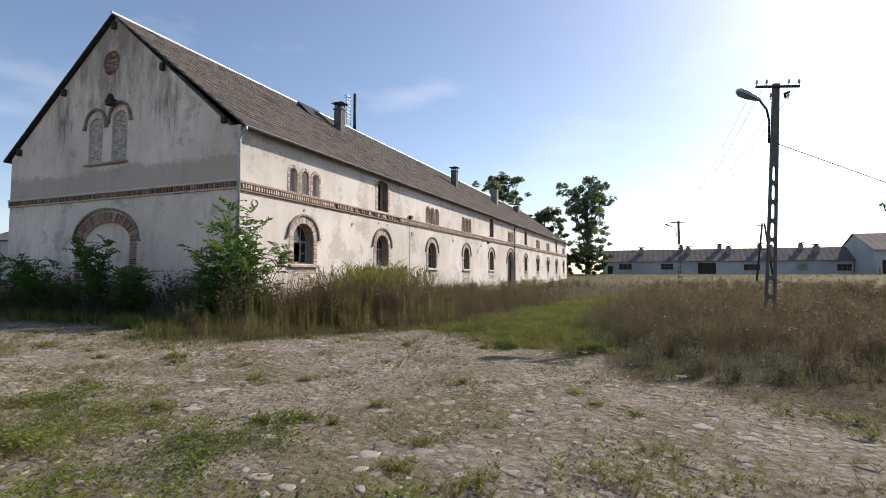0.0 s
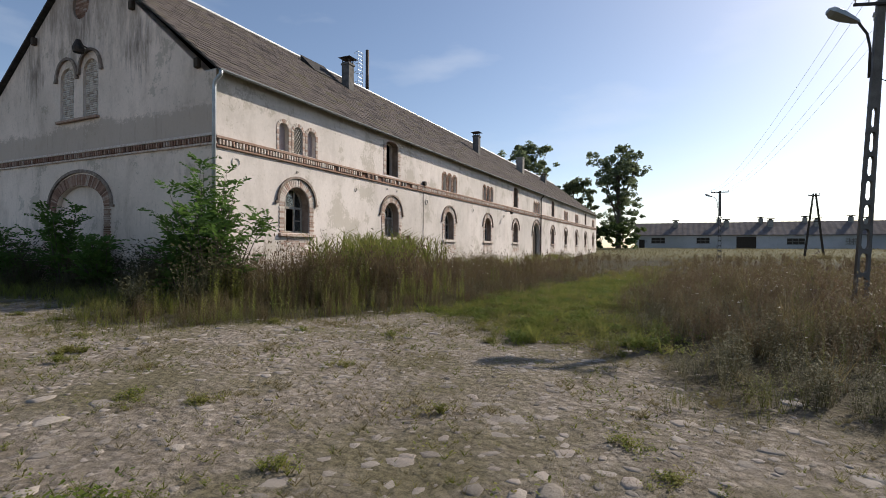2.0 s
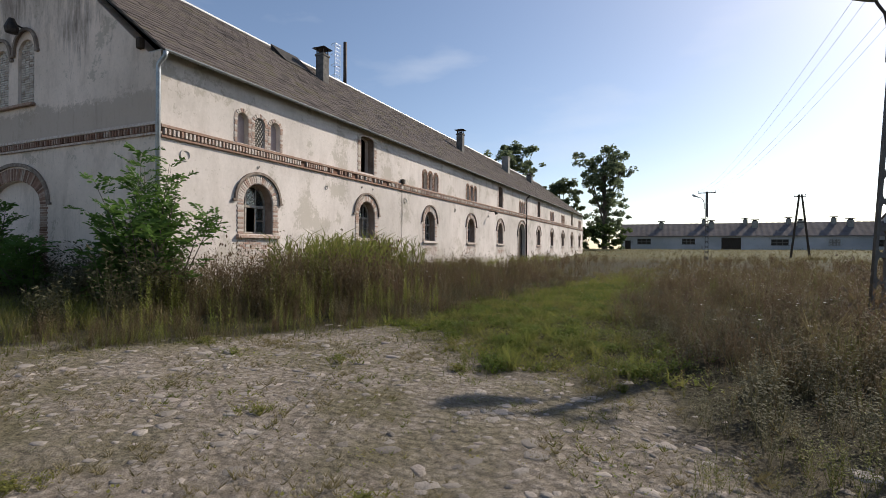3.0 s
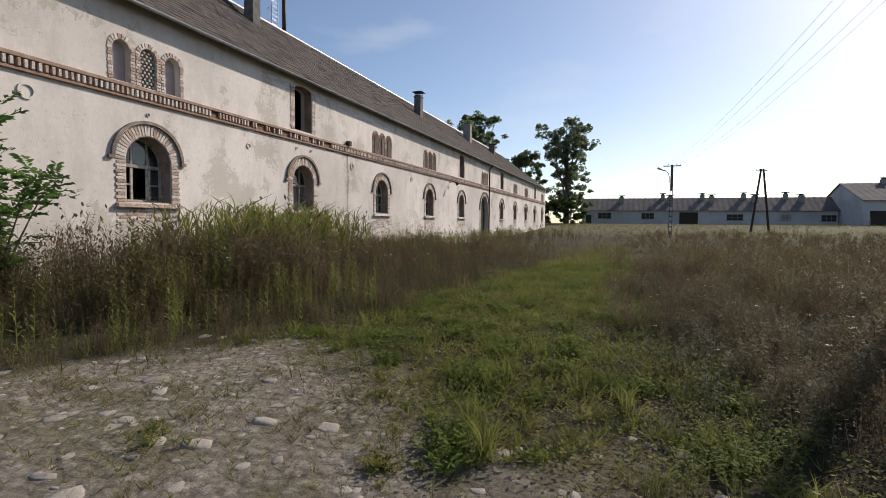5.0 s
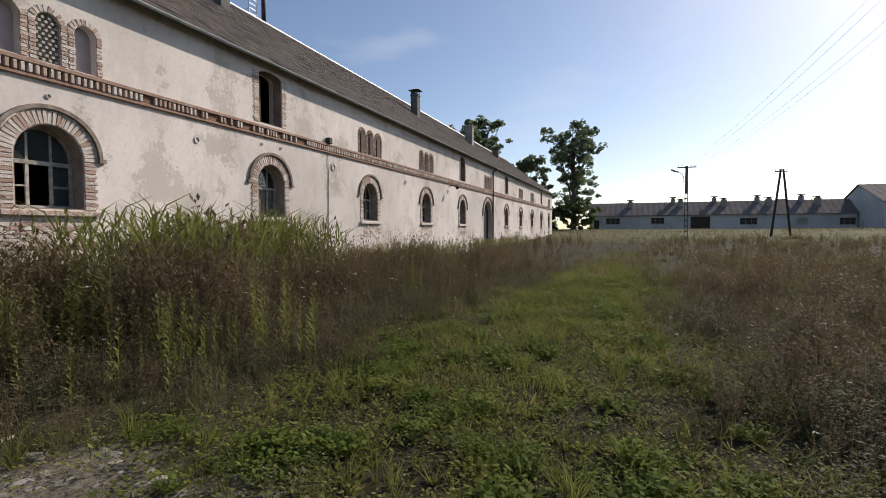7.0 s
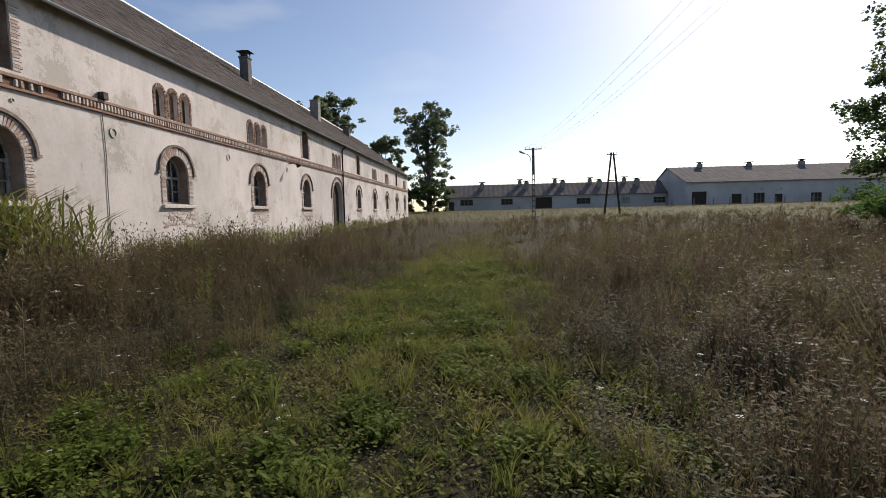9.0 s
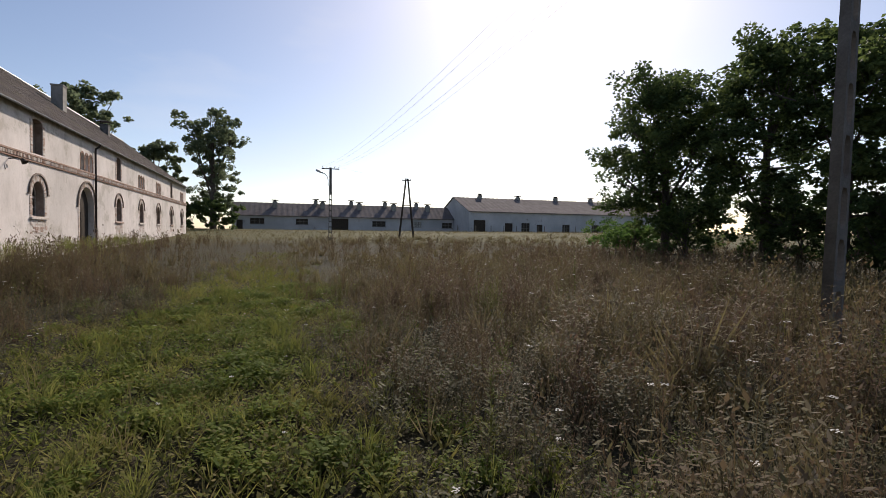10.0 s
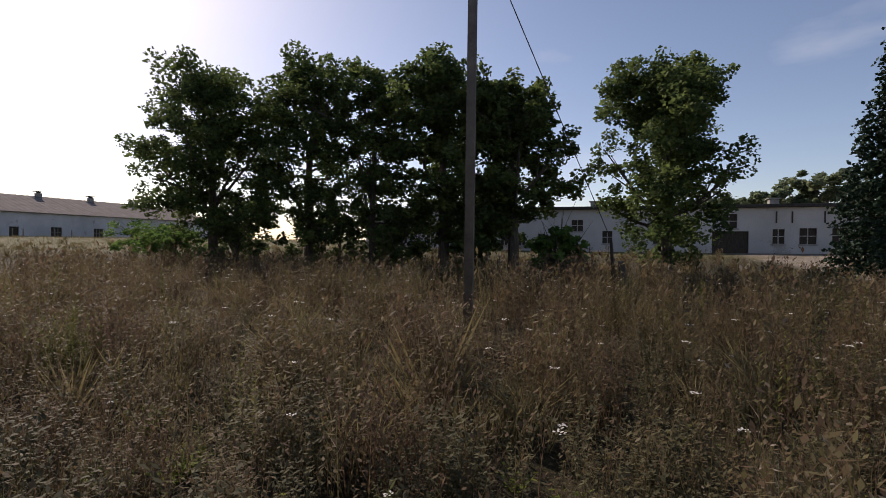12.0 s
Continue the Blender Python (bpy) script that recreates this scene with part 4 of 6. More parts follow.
# ---- poles and wires ----
PX, PY, PTOP, LEAN, TURN = 16.58, 4.76, 7.5, 3.0, 12.0


def lattice_pole(x, y, z0, top, w0, w1, depth, solid):
    """A tapered concrete pole with a row of through holes below a solid head."""
    p = thing("utility_pole", "tall concrete lattice pole with street lamp", "utility pole", at=(x, y, z0))
    H = top - z0

    def hw(v):
        return (w0 + (w1 - w0) * v / H) / 2
    hs, v = [], 0.35
    while v < solid - 0.5:
        e = v + 0.47
        t = 0.055
        a0, a1 = hw(v) - t, hw(e) - t
        hs.append([(-a0 * .6, v), (a0 * .6, v), (a0, v + .07), (a1, e - .07), (a1 * .6, e), (-a1 * .6, e), (-a1, e - .07), (-a0, v + .07)])
        v = e + 0.115
    panel("shaft", [(-hw(-.6), -.6), (hw(-.6), -.6), (hw(H), H), (-hw(H), H)], hs, depth, plane_y(-depth / 2), M_POLE, p, "grey concrete shaft with rungs")
    return p, H


pole, H = lattice_pole(PX, PY, 0.0, PTOP, 0.3, 0.17, 0.11, 5.1)
pole.rotation_euler = (0, radians(LEAN), radians(TURN))
pole_m = Matrix.Translation((PX, PY, 0)) @ Matrix.Rotation(radians(TURN), 4, "Z") @ Matrix.Rotation(radians(LEAN), 4, "Y")
bm = bmesh.new()
add_box(bm, (-0.62, -0.14, H - 0.16), (0.62, -0.085, H - 0.09), bevel=0.008)
part("crossarm", bm, M_DARKMETAL, pole)
INS = [(-0.58, -0.1, H), (-0.3, -0.1, H), (0.32, -0.1, H), (0.6, -0.1, H), (-0.2, -0.16, H - .45), (0.28, -0.16, H - .45)]


def insulator(pnt, parent):
    bm = bmesh.new()
    x, y, z = pnt
    add_tube(bm, [(x, y, z - .1), (x, y, z - .02), (x, y, z), (x, y, z + .05), (x, y, z + .1)], [0.012, 0.012, 0.04, 0.03, 0.02], 8)
    part("insulator", bm, M_FRAME, parent, "porcelain insulator", smooth=True)


for q in INS:
    insulator(q, pole)
bm = bmesh.new()
add_tube(bm, [(0.24, -.1, H - .5), (.2, -.14, H - .36), (0.33, -.14, H - .3)], [.03, .05, .03], 6)
part("cable_clamp", bm, M_DARKMETAL, pole)


def street_lamp_arm(parent, H, side, reach, drop, size=1.0):
    bm = bmesh.new()
    pts = [(side * .16 * size, -.1, H - drop - .9), (side * .17 * size, -.1, H - drop - .2), (side * .24 * size, -.1, H - drop + .15), (side * .36 * size, -.1, H - drop + .35), (side * reach * .6, -.1, H - drop + .5)]
    add_tube(bm, pts, [.03] * 5, 8)
    part("lamp_arm", bm, M_DARKMETAL, parent, smooth=True)
    bm = bmesh.new()
    x0, x1, z0, z1 = side * reach * .55, side * (reach + .28), H - drop + .44, H - drop + .74
    rows = []
    for f, w_, h_ in ((0, .05 * size, .05 * size), (.2, .09 * size, .1 * size), (.55, .15 * size, .15 * size), (.85, .16 * size, .14 * size), (1, .1 * size, .06 * size)):
        xc, zc = x0 + (x1 - x0) * f, z0 + (z1 - z0) * f
        rows.append([bm.verts.new((xc, -.1 + a * w_, zc + c_ * h_)) for a, c_ in ((-1, -.35), (1, -.35), (1, .3), (.5, .65), (-.5, .65), (-1, .3))])
    for r0, r1 in zip(rows, rows[1:]):
        for i in range(6):
            bm.faces.new((r0[i], r0[(i + 1) % 6], r1[(i + 1) % 6], r1[i]))
    bm.faces.new(rows[0][::-1]), bm.faces.new(rows[-1])
    part("lamp_head", bm, M_METAL, parent, "grey metal street lamp head")


street_lamp_arm(pole, H, -1, 0.86, 0.98, 1.2)


def far_pole(x, y, top):
    z0 = float(gz(x, y))
    p, hh = lattice_pole(x, y, z0, top, 0.4, 0.24, 0.16, 5.2)
    tagged(p, "distant concrete lattice pole with street lamp")
    bm = bmesh.new()
    add_box(bm, (-0.9, -0.14, hh - 0.2), (0.9, -0.085, hh - 0.1))
    part("crossarm", bm, M_DARKMETAL, p)
    for q in (-.85, -.4, .4, .85):
        insulator((q, -.1, hh), p)
    street_lamp_arm(p, hh, -1, 1.25, 1.1, 1.6)
    return p


P2 = (16.4, 55.4, 8.3)
far_pole(*P2)
AX, AY, AT = 26.8, 62.9, 8.35
az = float(gz(AX, AY))
apole = thing("a_frame_pole", "wooden A-frame utility pole in the meadow", "utility pole", at=(AX, AY, az))
for s in (-1, 1):
    bm = bmesh.new()
    add_tube(bm, [(s * 1.0, 0, -.5), (s * .12, 0, AT - az)], [.14, .1], 10)
    part("leg", bm, M_DARKWOOD, apole)
bm = bmesh.new()
add_box(bm, (-.55, -.06, (AT - az) * .55 - .05), (.55, .06, (AT - az) * .55 + .05))
part("brace", bm, M_DARKWOOD, apole)
bm = bmesh.new()
add_box(bm, (-.7, -.15, AT - az - .3), (.5, -.1, AT - az - .2))
part("crossarm", bm, M_DARKMETAL, apole)
for q in (-.65, -.3, .45):
    insulator((q, -.12, AT - az - .1), apole)


def wire(a, c, sag, r=0.004):
    a, c = Vector(a), Vector(c)
    pts = [a.lerp(c, t) - Vector((0, 0, sag * 4 * t * (1 - t))) for t in [i / 24 for i in range(25)]]
    bm = bmesh.new()
    add_tube(bm, pts, [r] * 25, 4)
    return tagged(part("power_line", bm, M_METAL), "thin overhead wire strung between poles", "wire", "overhead wires")


for (ix, iy, iz), q in zip(INS[:4], (-.85, -.4, .4, .85)):
    wire(pole_m @ Vector((ix, iy, iz + .06)), (P2[0] + q, P2[1] - .1, P2[2] + .08), 0.9)
wire((P2[0] + .85, P2[1] - .1, P2[2] + .08), (AX - .65, AY - .12, AT), 0.2)
stay = thing("stay_wire", "steel stay wire anchored to a short post", "stay wire")
bm = bmesh.new()
add_tube(bm, [pole_m @ Vector((0.07, -.05, 5.6)), Vector((23.5, 3.08, 1.5))], [.009, .009], 5)
part("cable", bm, M_DARKMETAL, stay)
bm = bmesh.new()
add_tube(bm, [(23.5, 3.08, 1.5), (23.75, 3.0, 0.4), (23.8, 2.98, -0.3)], [.035, .05, .06], 7)
part("anchor_rod", bm, M_DARKMETAL, stay)
bm = bmesh.new()
add_tube(bm, [(24.0, 2.75, -.2), (23.95, 2.78, 0.5), (23.85, 2.83, 0.95)], [.14, .12, .07], 8)
tagged(part("stump", bm, M_BARK), "short weathered wooden stump in tall grass", "stump")
# fence posts before the barns
post = thing("fence_post", "grey weathered fence post in the meadow", "fence post", "fence by the barns", at=(44, 90, float(gz(44, 90))))
bm = bmesh.new()
add_tube(bm, [(0, 0, -.3), (0, 0, 1.25), (0.02, 0, 1.3)], [.09, .08, .05], 7)
part("stake", bm, M_WOOD, post)
for i in range(1, 9):
    copy_thing(post, Matrix.Translation((44 + i * 3.3 + random.uniform(-.5, .5), 90 + random.uniform(-1, 1), float(gz(44 + i * 3.3, 90)))))

# ---- trees and shrubs ----
rng = np.random.default_rng(7)


def mass(name, V, F, material, parent=None, label="", tone=None):
    """One mesh from arrays of vertices and triangles, with a tone for each vertex."""
    V, F = np.asarray(V, np.float32), np.asarray(F, np.int32)
    me = bpy.data.meshes.new(name)
    me.vertices.add(len(V))
    me.vertices.foreach_set("co", V.ravel())
    me.loops.add(F.size)
    me.loops.foreach_set("vertex_index", F.ravel())
    me.polygons.add(len(F))
    me.polygons.foreach_set("loop_start", np.arange(0, F.size, 3, dtype=np.int32))
    me.update(calc_edges=True)
    me.materials.append(material)
    values = np.full(len(V), .5) if tone is None else np.asarray(tone)
    me.attributes.new("tone", "FLOAT", "POINT").data.foreach_set("value", values.astype(np.float32))
    ob = new(name, me)
    if parent:
        ob.parent = parent
    if label:
        tagged(ob, label)
    return ob


def leaf_cloud(centers, sizes, flat=0.4):
    """Folded leaves of four points at the given places, each turned its own way."""
    n_ = len(centers)
    a = rng.normal(size=(n_, 3))
    a[:, 2] *= flat
    a /= np.linalg.norm(a, axis=1, keepdims=True)
    b_ = rng.normal(size=(n_, 3))
    b_ -= a * (a * b_).sum(1, keepdims=True)
    b_ /= np.linalg.norm(b_, axis=1, keepdims=True)
    c_ = np.cross(a, b_)
    s = sizes[:, None]
    P = np.stack([centers - a * s * .55, centers + b_ * s * .42 + c_ * s * .12, centers + a * s * .6, centers - b_ * s * .42 + c_ * s * .12], 1)
    base = np.arange(n_)[:, None] * 4
    return P.reshape(-1, 3), np.concatenate([base + np.array([[0, 1, 2]]), base + np.array([[0, 2, 3]])], 0)


def egg(up):
    """Reach of the boughs from the foot of the crown to its top."""
    return np.interp(up, [0, .2, .45, .75, 1], [.85, 1.0, .95, .72, .45])


def airy(up):
    return np.interp(up, [0, .3, .55, .8, 1], [.75, .5, 1.0, .95, .5])


def broadleaf(x, y, h, r, base, label, trunk_r=0.2, clumps=130, per=120, leaf=0.2, material=None, group="", category="tree", name="tree", seed=0, stems=1, nb=20, wide=egg):
    """A tapered trunk, forking limbs, and a crown of clumped leaves with gaps."""
    global rng
    rng = np.random.default_rng(100 + seed)
    random.seed(500 + seed)
    z0 = float(gz(x, y))
    t = thing(name, label, category, group, at=(x, y, z0))
    cz, rz = (h + base) / 2, (h - base) / 2
    boughs = []
    for i in range(nb):
        up = (i + .5) / nb
        zz = base + .3 + (h - base) * (.04 + .72 * up)
        reach = r * wide(up) * rng.uniform(.72, 1.05)
        a = i * 2.4 + rng.uniform(-.5, .5)
        lift_ = rng.uniform(.18, .5) * reach + .55 * up * (h - zz)
        p0 = np.array([0, 0, max(base * .6, zz - .35 * reach)])
        p1 = np.array([math.cos(a) * reach, math.sin(a) * reach, min(zz + lift_, h - .35)])
        boughs.append((p0, p1))
    boughs += [(np.array([0, 0, cz]), np.array([rng.normal() * .12 * r, rng.normal() * .12 * r, h - .3])) for _ in range(2)]
    cc = []
    while len(cc) < clumps:
        p0, p1 = boughs[rng.integers(len(boughs))]
        f = rng.uniform(.15, 1) ** .7
        off = rng.normal(size=3)
        off *= rng.uniform(.3, 1) / np.linalg.norm(off) * r * .5 * (1.15 - .45 * f)
        p = p0 + (p1 - p0) * f + off * np.array([1, 1, .75])
        if base - .2 < p[2] < h:
            cc.append(p)
    cc = np.array(cc)
    pts, sz, tn = [], [], []
    for p in cc:
        rad = rng.uniform(.24, .46) * (r / 2.8) ** .8
        n_ = int(per * rng.uniform(.6, 1.3))
        d = rng.normal(size=(n_, 3))
        d *= (rng.uniform(size=(n_, 1)) ** .4) / np.linalg.norm(d, axis=1, keepdims=True)
        q = d * rad * np.array([1.2, 1.2, .85]) + p
        q[:, 2] -= .25 * rad * (d[:, 0] ** 2 + d[:, 1] ** 2)
        pts.append(q)
        sz.append(rng.uniform(.6, 1.25, n_) * leaf)
        tn.append(np.full(n_, rng.uniform()))
    V, F = leaf_cloud(np.concatenate(pts), np.concatenate(sz))
    mass("crown", V, F, material or M_LEAF, t, tone=np.repeat(np.concatenate(tn), 4))
    bm = bmesh.new()
    for st in range(stems):
        ox, oy = (0, 0) if stems == 1 else (random.uniform(-.25, .25), random.uniform(-.25, .25))
        tr = trunk_r if stems == 1 else trunk_r * .7
        top = Vector((random.uniform(-.3, .3) + ox * 3, random.uniform(-.3, .3) + oy * 3, h * .86))
        bpts = [Vector((ox, oy, -.3)), Vector((ox + random.uniform(-.08, .08), oy, h * .2)), Vector((ox * 1.6, oy * 1.6 + random.uniform(-.12, .12), h * .45)), Vector((top.x * .7, top.y * .7, h * .68)), top]
        add_tube(bm, bpts, [tr * 1.25, tr, tr * .72, tr * .42, tr * .12], 9)
        for i in range(13):
            f = random.uniform(.22, .8)
            k = min(3, int(f * 4))
            sp = bpts[k].lerp(bpts[k + 1], f * 4 - k)
            e = Vector(cc[random.randrange(len(cc))])
            if e.z < sp.z + .2:
                e.z = sp.z + random.uniform(.4, 1.4)
            mid = sp.lerp(e, .5) + Vector((0, 0, -.15))
            rr = tr * (1 - f) * .55 + .015
            add_tube(bm, [sp, mid, e], [rr, rr * .6, rr * .2], 6)
            for _ in range(2):
                e2 = mid + (e - mid) * .5 + Vector((random.uniform(-.8, .8), random.uniform(-.8, .8), random.uniform(0, .8)))
                add_tube(bm, [mid, mid.lerp(e2, .5), e2], [rr * .45, rr * .3, rr * .1], 5)
    part("trunk", bm, M_BARK, t)
    return t


GROUP = "row of maples"
broadleaf(29.0, 20.6, 9.6, 3.5, 1.0, "dark green maple with a broad crown", seed=1, group=GROUP, clumps=400, per=82, leaf=.155)
broadleaf(29.6, 15.8, 9.8, 3.1, 1.0, "airy maple with light showing through", seed=2, group=GROUP, clumps=290, per=76, leaf=.155)
broadleaf(29.0, 12.4, 9.0, 2.4, 1.6, "thin young maple between fuller ones", seed=3, group=GROUP, clumps=150, per=88, leaf=.155, trunk_r=.12)
broadleaf(29.0, 9.3, 8.9, 2.8, 1.0, "dense dark green maple in a row", seed=4, group=GROUP, clumps=360, per=82, leaf=.155)
broadleaf(29.3, 6.6, 7.8, 2.25, 1.2, "dense dark maple at the row's end", seed=5, group=GROUP, clumps=300, per=82, leaf=.155)
broadleaf(33.0, 0.9, 9.1, 3.2, 0.8, "full dark maple standing alone", seed=6, clumps=440, per=82, leaf=.155)
broadleaf(0.6, 96, 21.2, 6.0, 3.0, "tall poplar with an uneven crown", seed=7, clumps=230, per=55, leaf=.42, trunk_r=.5, material=M_HAZED_LEAF, nb=15, wide=airy)
broadleaf(-17.5, 92, 22.6, 6.4, 9, "large tree rising behind the granary roof", seed=8, clumps=120, per=60, leaf=.5, trunk_r=.6, material=M_HAZED_LEAF)
broadleaf(-9.0, 98, 14.6, 5.2, 6, "tree rising behind the granary roof", seed=9, clumps=95, per=60, leaf=.5, trunk_r=.45, material=M_HAZED_LEAF)
for i, (x, y, h, r) in enumerate([(92, -18, 8.2, 5), (95, -26, 10.2, 7), (90, -35, 11, 6), (100, -13, 7.4, 5)]):
    broadleaf(x, y, h, r, 2, "distant rounded tree behind the outbuilding", seed=20 + i, clumps=90, per=70, leaf=.6, trunk_r=.3, group="distant trees", material=M_HAZED_LEAF)
# bushes under the maples and beside the poplar
for i, (x, y, h, r) in enumerate([(31.5, 27.5, 2.4, 2.2), (30.0, 24.0, 2.2, 1.9), (28.0, 18.3, 2.9, 2.0), (29.0, 14.0, 2.9, 2.0), (28.4, 10.8, 2.8, 1.9), (29, 8.0, 2.5, 1.7), (2, 91, 5, 3.5), (-2, 90, 4.5, 3), (26.5, 4.6, 1.9, 1.0), (30.6, 16.2, 3.0, 1.9), (30.4, 12.2, 2.8, 1.8), (30.2, 20.5, 2.8, 1.9)]):
    broadleaf(x, y, h, r, 0.1, "low spreading bush in the meadow", seed=40 + i, clumps=55, per=60, leaf=.14 if y < 50 else .4, trunk_r=.05, material=M_SHRUB if i in (0, 1, 8) else M_LEAF, group="bushes", category="bush", name="bush")


def spruce(x, y, h, r, seed):
    g_ = np.random.default_rng(seed)
    z0 = float(gz(x, y))
    t = thing("spruce", "dark spruce with drooping branches", "tree", at=(x, y, z0))
    bm = bmesh.new()
    add_tube(bm, [(0, 0, -.3), (0, 0, h * .5), (0, 0, h)], [.22, .13, .02], 9)
    pts, sz = [], []
    z = .9
    while z < h - .2:
        n_ = 9
        for k in range(n_):
            a = 2 * math.pi * (k + g_.uniform(0, .8)) / n_
            L = r * (1 - z / h) * g_.uniform(.75, 1.1) + .12
            s = np.linspace(.1, 1, max(6, int(L * 14)))
            bz = z - .35 * L * s ** 1.2 + .18 * L * s ** 3
            line = np.stack([np.cos(a) * L * s, np.sin(a) * L * s, bz], 1)
            add_tube(bm, [tuple(line[0]), tuple(line[-1])], [.02, .006], 4, False)
            for q in line:
                m_ = 5
                off = g_.normal(size=(m_, 3)) * np.array([.09, .09, .05])
                off[:, 2] -= np.abs(g_.normal(size=m_)) * .14
                pts.append(q + off)
                sz.append(g_.uniform(.1, .2, m_))
        z += .36
    global rng
    rng = g_
    V, F = leaf_cloud(np.concatenate(pts), np.concatenate(sz), .8)
    mass("crown", V, F, M_SPRUCE, t)
    part("trunk", bm, M_BARK, t)


spruce(34.0, -7.4, 11.2, 3.0, 5)


def elder(x, y, h, seed, spread=1.0, n_stems=9):
    """A many-stemmed shrub with long shoots and paired leaflets."""
    g_ = np.random.default_rng(seed)
    random.seed(seed)
    t = thing("shrub", "leafy green shrub growing at the granary corner", "shrub", at=(x, y, float(gz(x, y))))
    V, F, o = [], [], 0
    for i in range(n_stems):
        a = g_.uniform(0, 2 * math.pi)
        lean = g_.uniform(.1, .95) * spread
        hh = h * g_.uniform(.55, 1.0)
        line = [Vector((.12 * math.cos(a) + math.cos(a) * lean * f ** 1.3, .12 * math.sin(a) + math.sin(a) * lean * f ** 1.3, hh * f)) for f in (0, .25, .5, .75, 1)]
        line[0].z = -.15
        bm = bmesh.new()
        add_tube(bm, line, [.025, .02, .016, .011, .004], 5)
        part("stem", bm, M_BARK, t)
        for s in range(22):
            f = g_.uniform(.12, 1) if s else 1
            k = min(3, int(f * 4))
            p = line[k].lerp(line[k + 1], f * 4 - k)
            b0 = g_.uniform(0, 2 * math.pi)
            L = g_.uniform(.3, .7)
            d = Vector((math.cos(b0), math.sin(b0), g_.uniform(.25, 1.3))).normalized()
            for q in range(8):
                c0 = p + d * L * (q + 1) / 8 - Vector((0, 0, .22 * L * ((q + 1) / 8) ** 2))
                side = d.cross(Vector((0, 0, 1))).normalized()
                for sg in (-1, 1):
                    tip = c0 + side * sg * g_.uniform(.08, .15) + d * g_.uniform(.04, .12) - Vector((0, 0, g_.uniform(-.03, .09)))
                    w_ = d * .03
                    m_ = (c0 + tip) / 2
                    V += [c0, m_ + w_ + Vector((0, 0, .01)), tip, m_ - w_]
                    F += [(o, o + 1, o + 2), (o, o + 2, o + 3)]
                    o += 4
    mass("leaves", [tuple(v) for v in V], F, M_SHRUB, t)


elder(0.9, -1.0, 3.9, 3, 1.3, 17)
elder(0.2, -1.3, 2.4, 4, 1.1, 8)
elder(1.6, -0.9, 2.6, 5, .9, 7)
elder(-5.6, -1.3, 3.0, 6, .7, 9)
elder(-9.5, -1.2, 2.3, 8, .9, 9)
elder(-12.5, -1.6, 2.4, 9, 1.0, 10)
elder(-3.0, -1.5, 1.7, 10, .9, 8)
elder(-7.6, -1.8, 1.6, 12, .9, 8)

# ---- meadow plants ----
rng = np.random.default_rng(11)
CAMWAY = [(13.3, -13.2), (12.5, -9.8), (12.0, -8.2), (11.3, -5.3), (10.9, -3.8), (10.5, -0.8), (10.4, 0.7), (10.55, 1.5), (10.6, 3.2)]


def off_path(x, y):
    """Distance from the trodden line."""
    best = np.full(np.shape(x), 1e9)
    for (x0, y0), (x1, y1) in zip(CAMWAY, CAMWAY[1:]):
        dx, dy = x1 - x0, y1 - y0
        t = np.clip(((x - x0) * dx + (y - y0) * dy) / (dx * dx + dy * dy), 0, 1)
        best = np.minimum(best, np.hypot(x - x0 - t * dx, y - y0 - t * dy))
    return best


def blade(pts, width, bend):
    """Triangles of one tapering blade along pts."""
    P = np.array(pts, float)
    d = P[-1] - P[0]
    s = np.cross(d, [bend[0], bend[1], .2])
    s = s / (np.linalg.norm(s) + 1e-9) * width / 2
    V = [P[0] - s, P[0] + s]
    for p in P[1:-1]:
        V += [p - s * .75, p + s * .75]
    V.append(P[-1])
    F = []
    for i in range(len(P) - 2):
        a = 2 * i
        F += [(a, a + 1, a + 3), (a, a + 3, a + 2)]
    a = 2 * (len(P) - 2)
    F.append((a, a + 1, a + 2))
    return V, F


def gather(pieces):
    V, F, o = [], [], 0
    for v, f in pieces:
        V += list(v)
        F += [tuple(i + o for i in q) for q in f]
        o += len(v)
    return np.array(V, float), np.array(F, int)


def tuft(n_, h, w, spread, bent=True):
    out = []
    for _ in range(n_):
        a = rng.uniform(0, 2 * np.pi)
        d = np.array([np.cos(a), np.sin(a)])
        hh, sp = h * rng.uniform(.5, 1.05), spread * rng.uniform(.3, 1.2)
        r0 = d * rng.uniform(0, .06)
        line = [(*r0, -.02), (*(r0 + d * sp * .35), hh * .6), (*(r0 + d * sp), hh)]
        out.append(blade(line if bent else line[::2], w * rng.uniform(.7, 1.2), (d[1], d[0])))
    return gather(out)


def leaf_piece(p, d, L, w):
    """A small two-triangle leaf from p along d."""
    d = np.array(d) / (np.linalg.norm(d) + 1e-9)
    s = np.cross(d, [0, 0, 1.0])
    s = s / (np.linalg.norm(s) + 1e-9) * w / 2
    p = np.array(p)
    return [p, p + d * L * .5 + s, p + d * L, p + d * L * .5 - s], [(0, 1, 2), (0, 2, 3)]


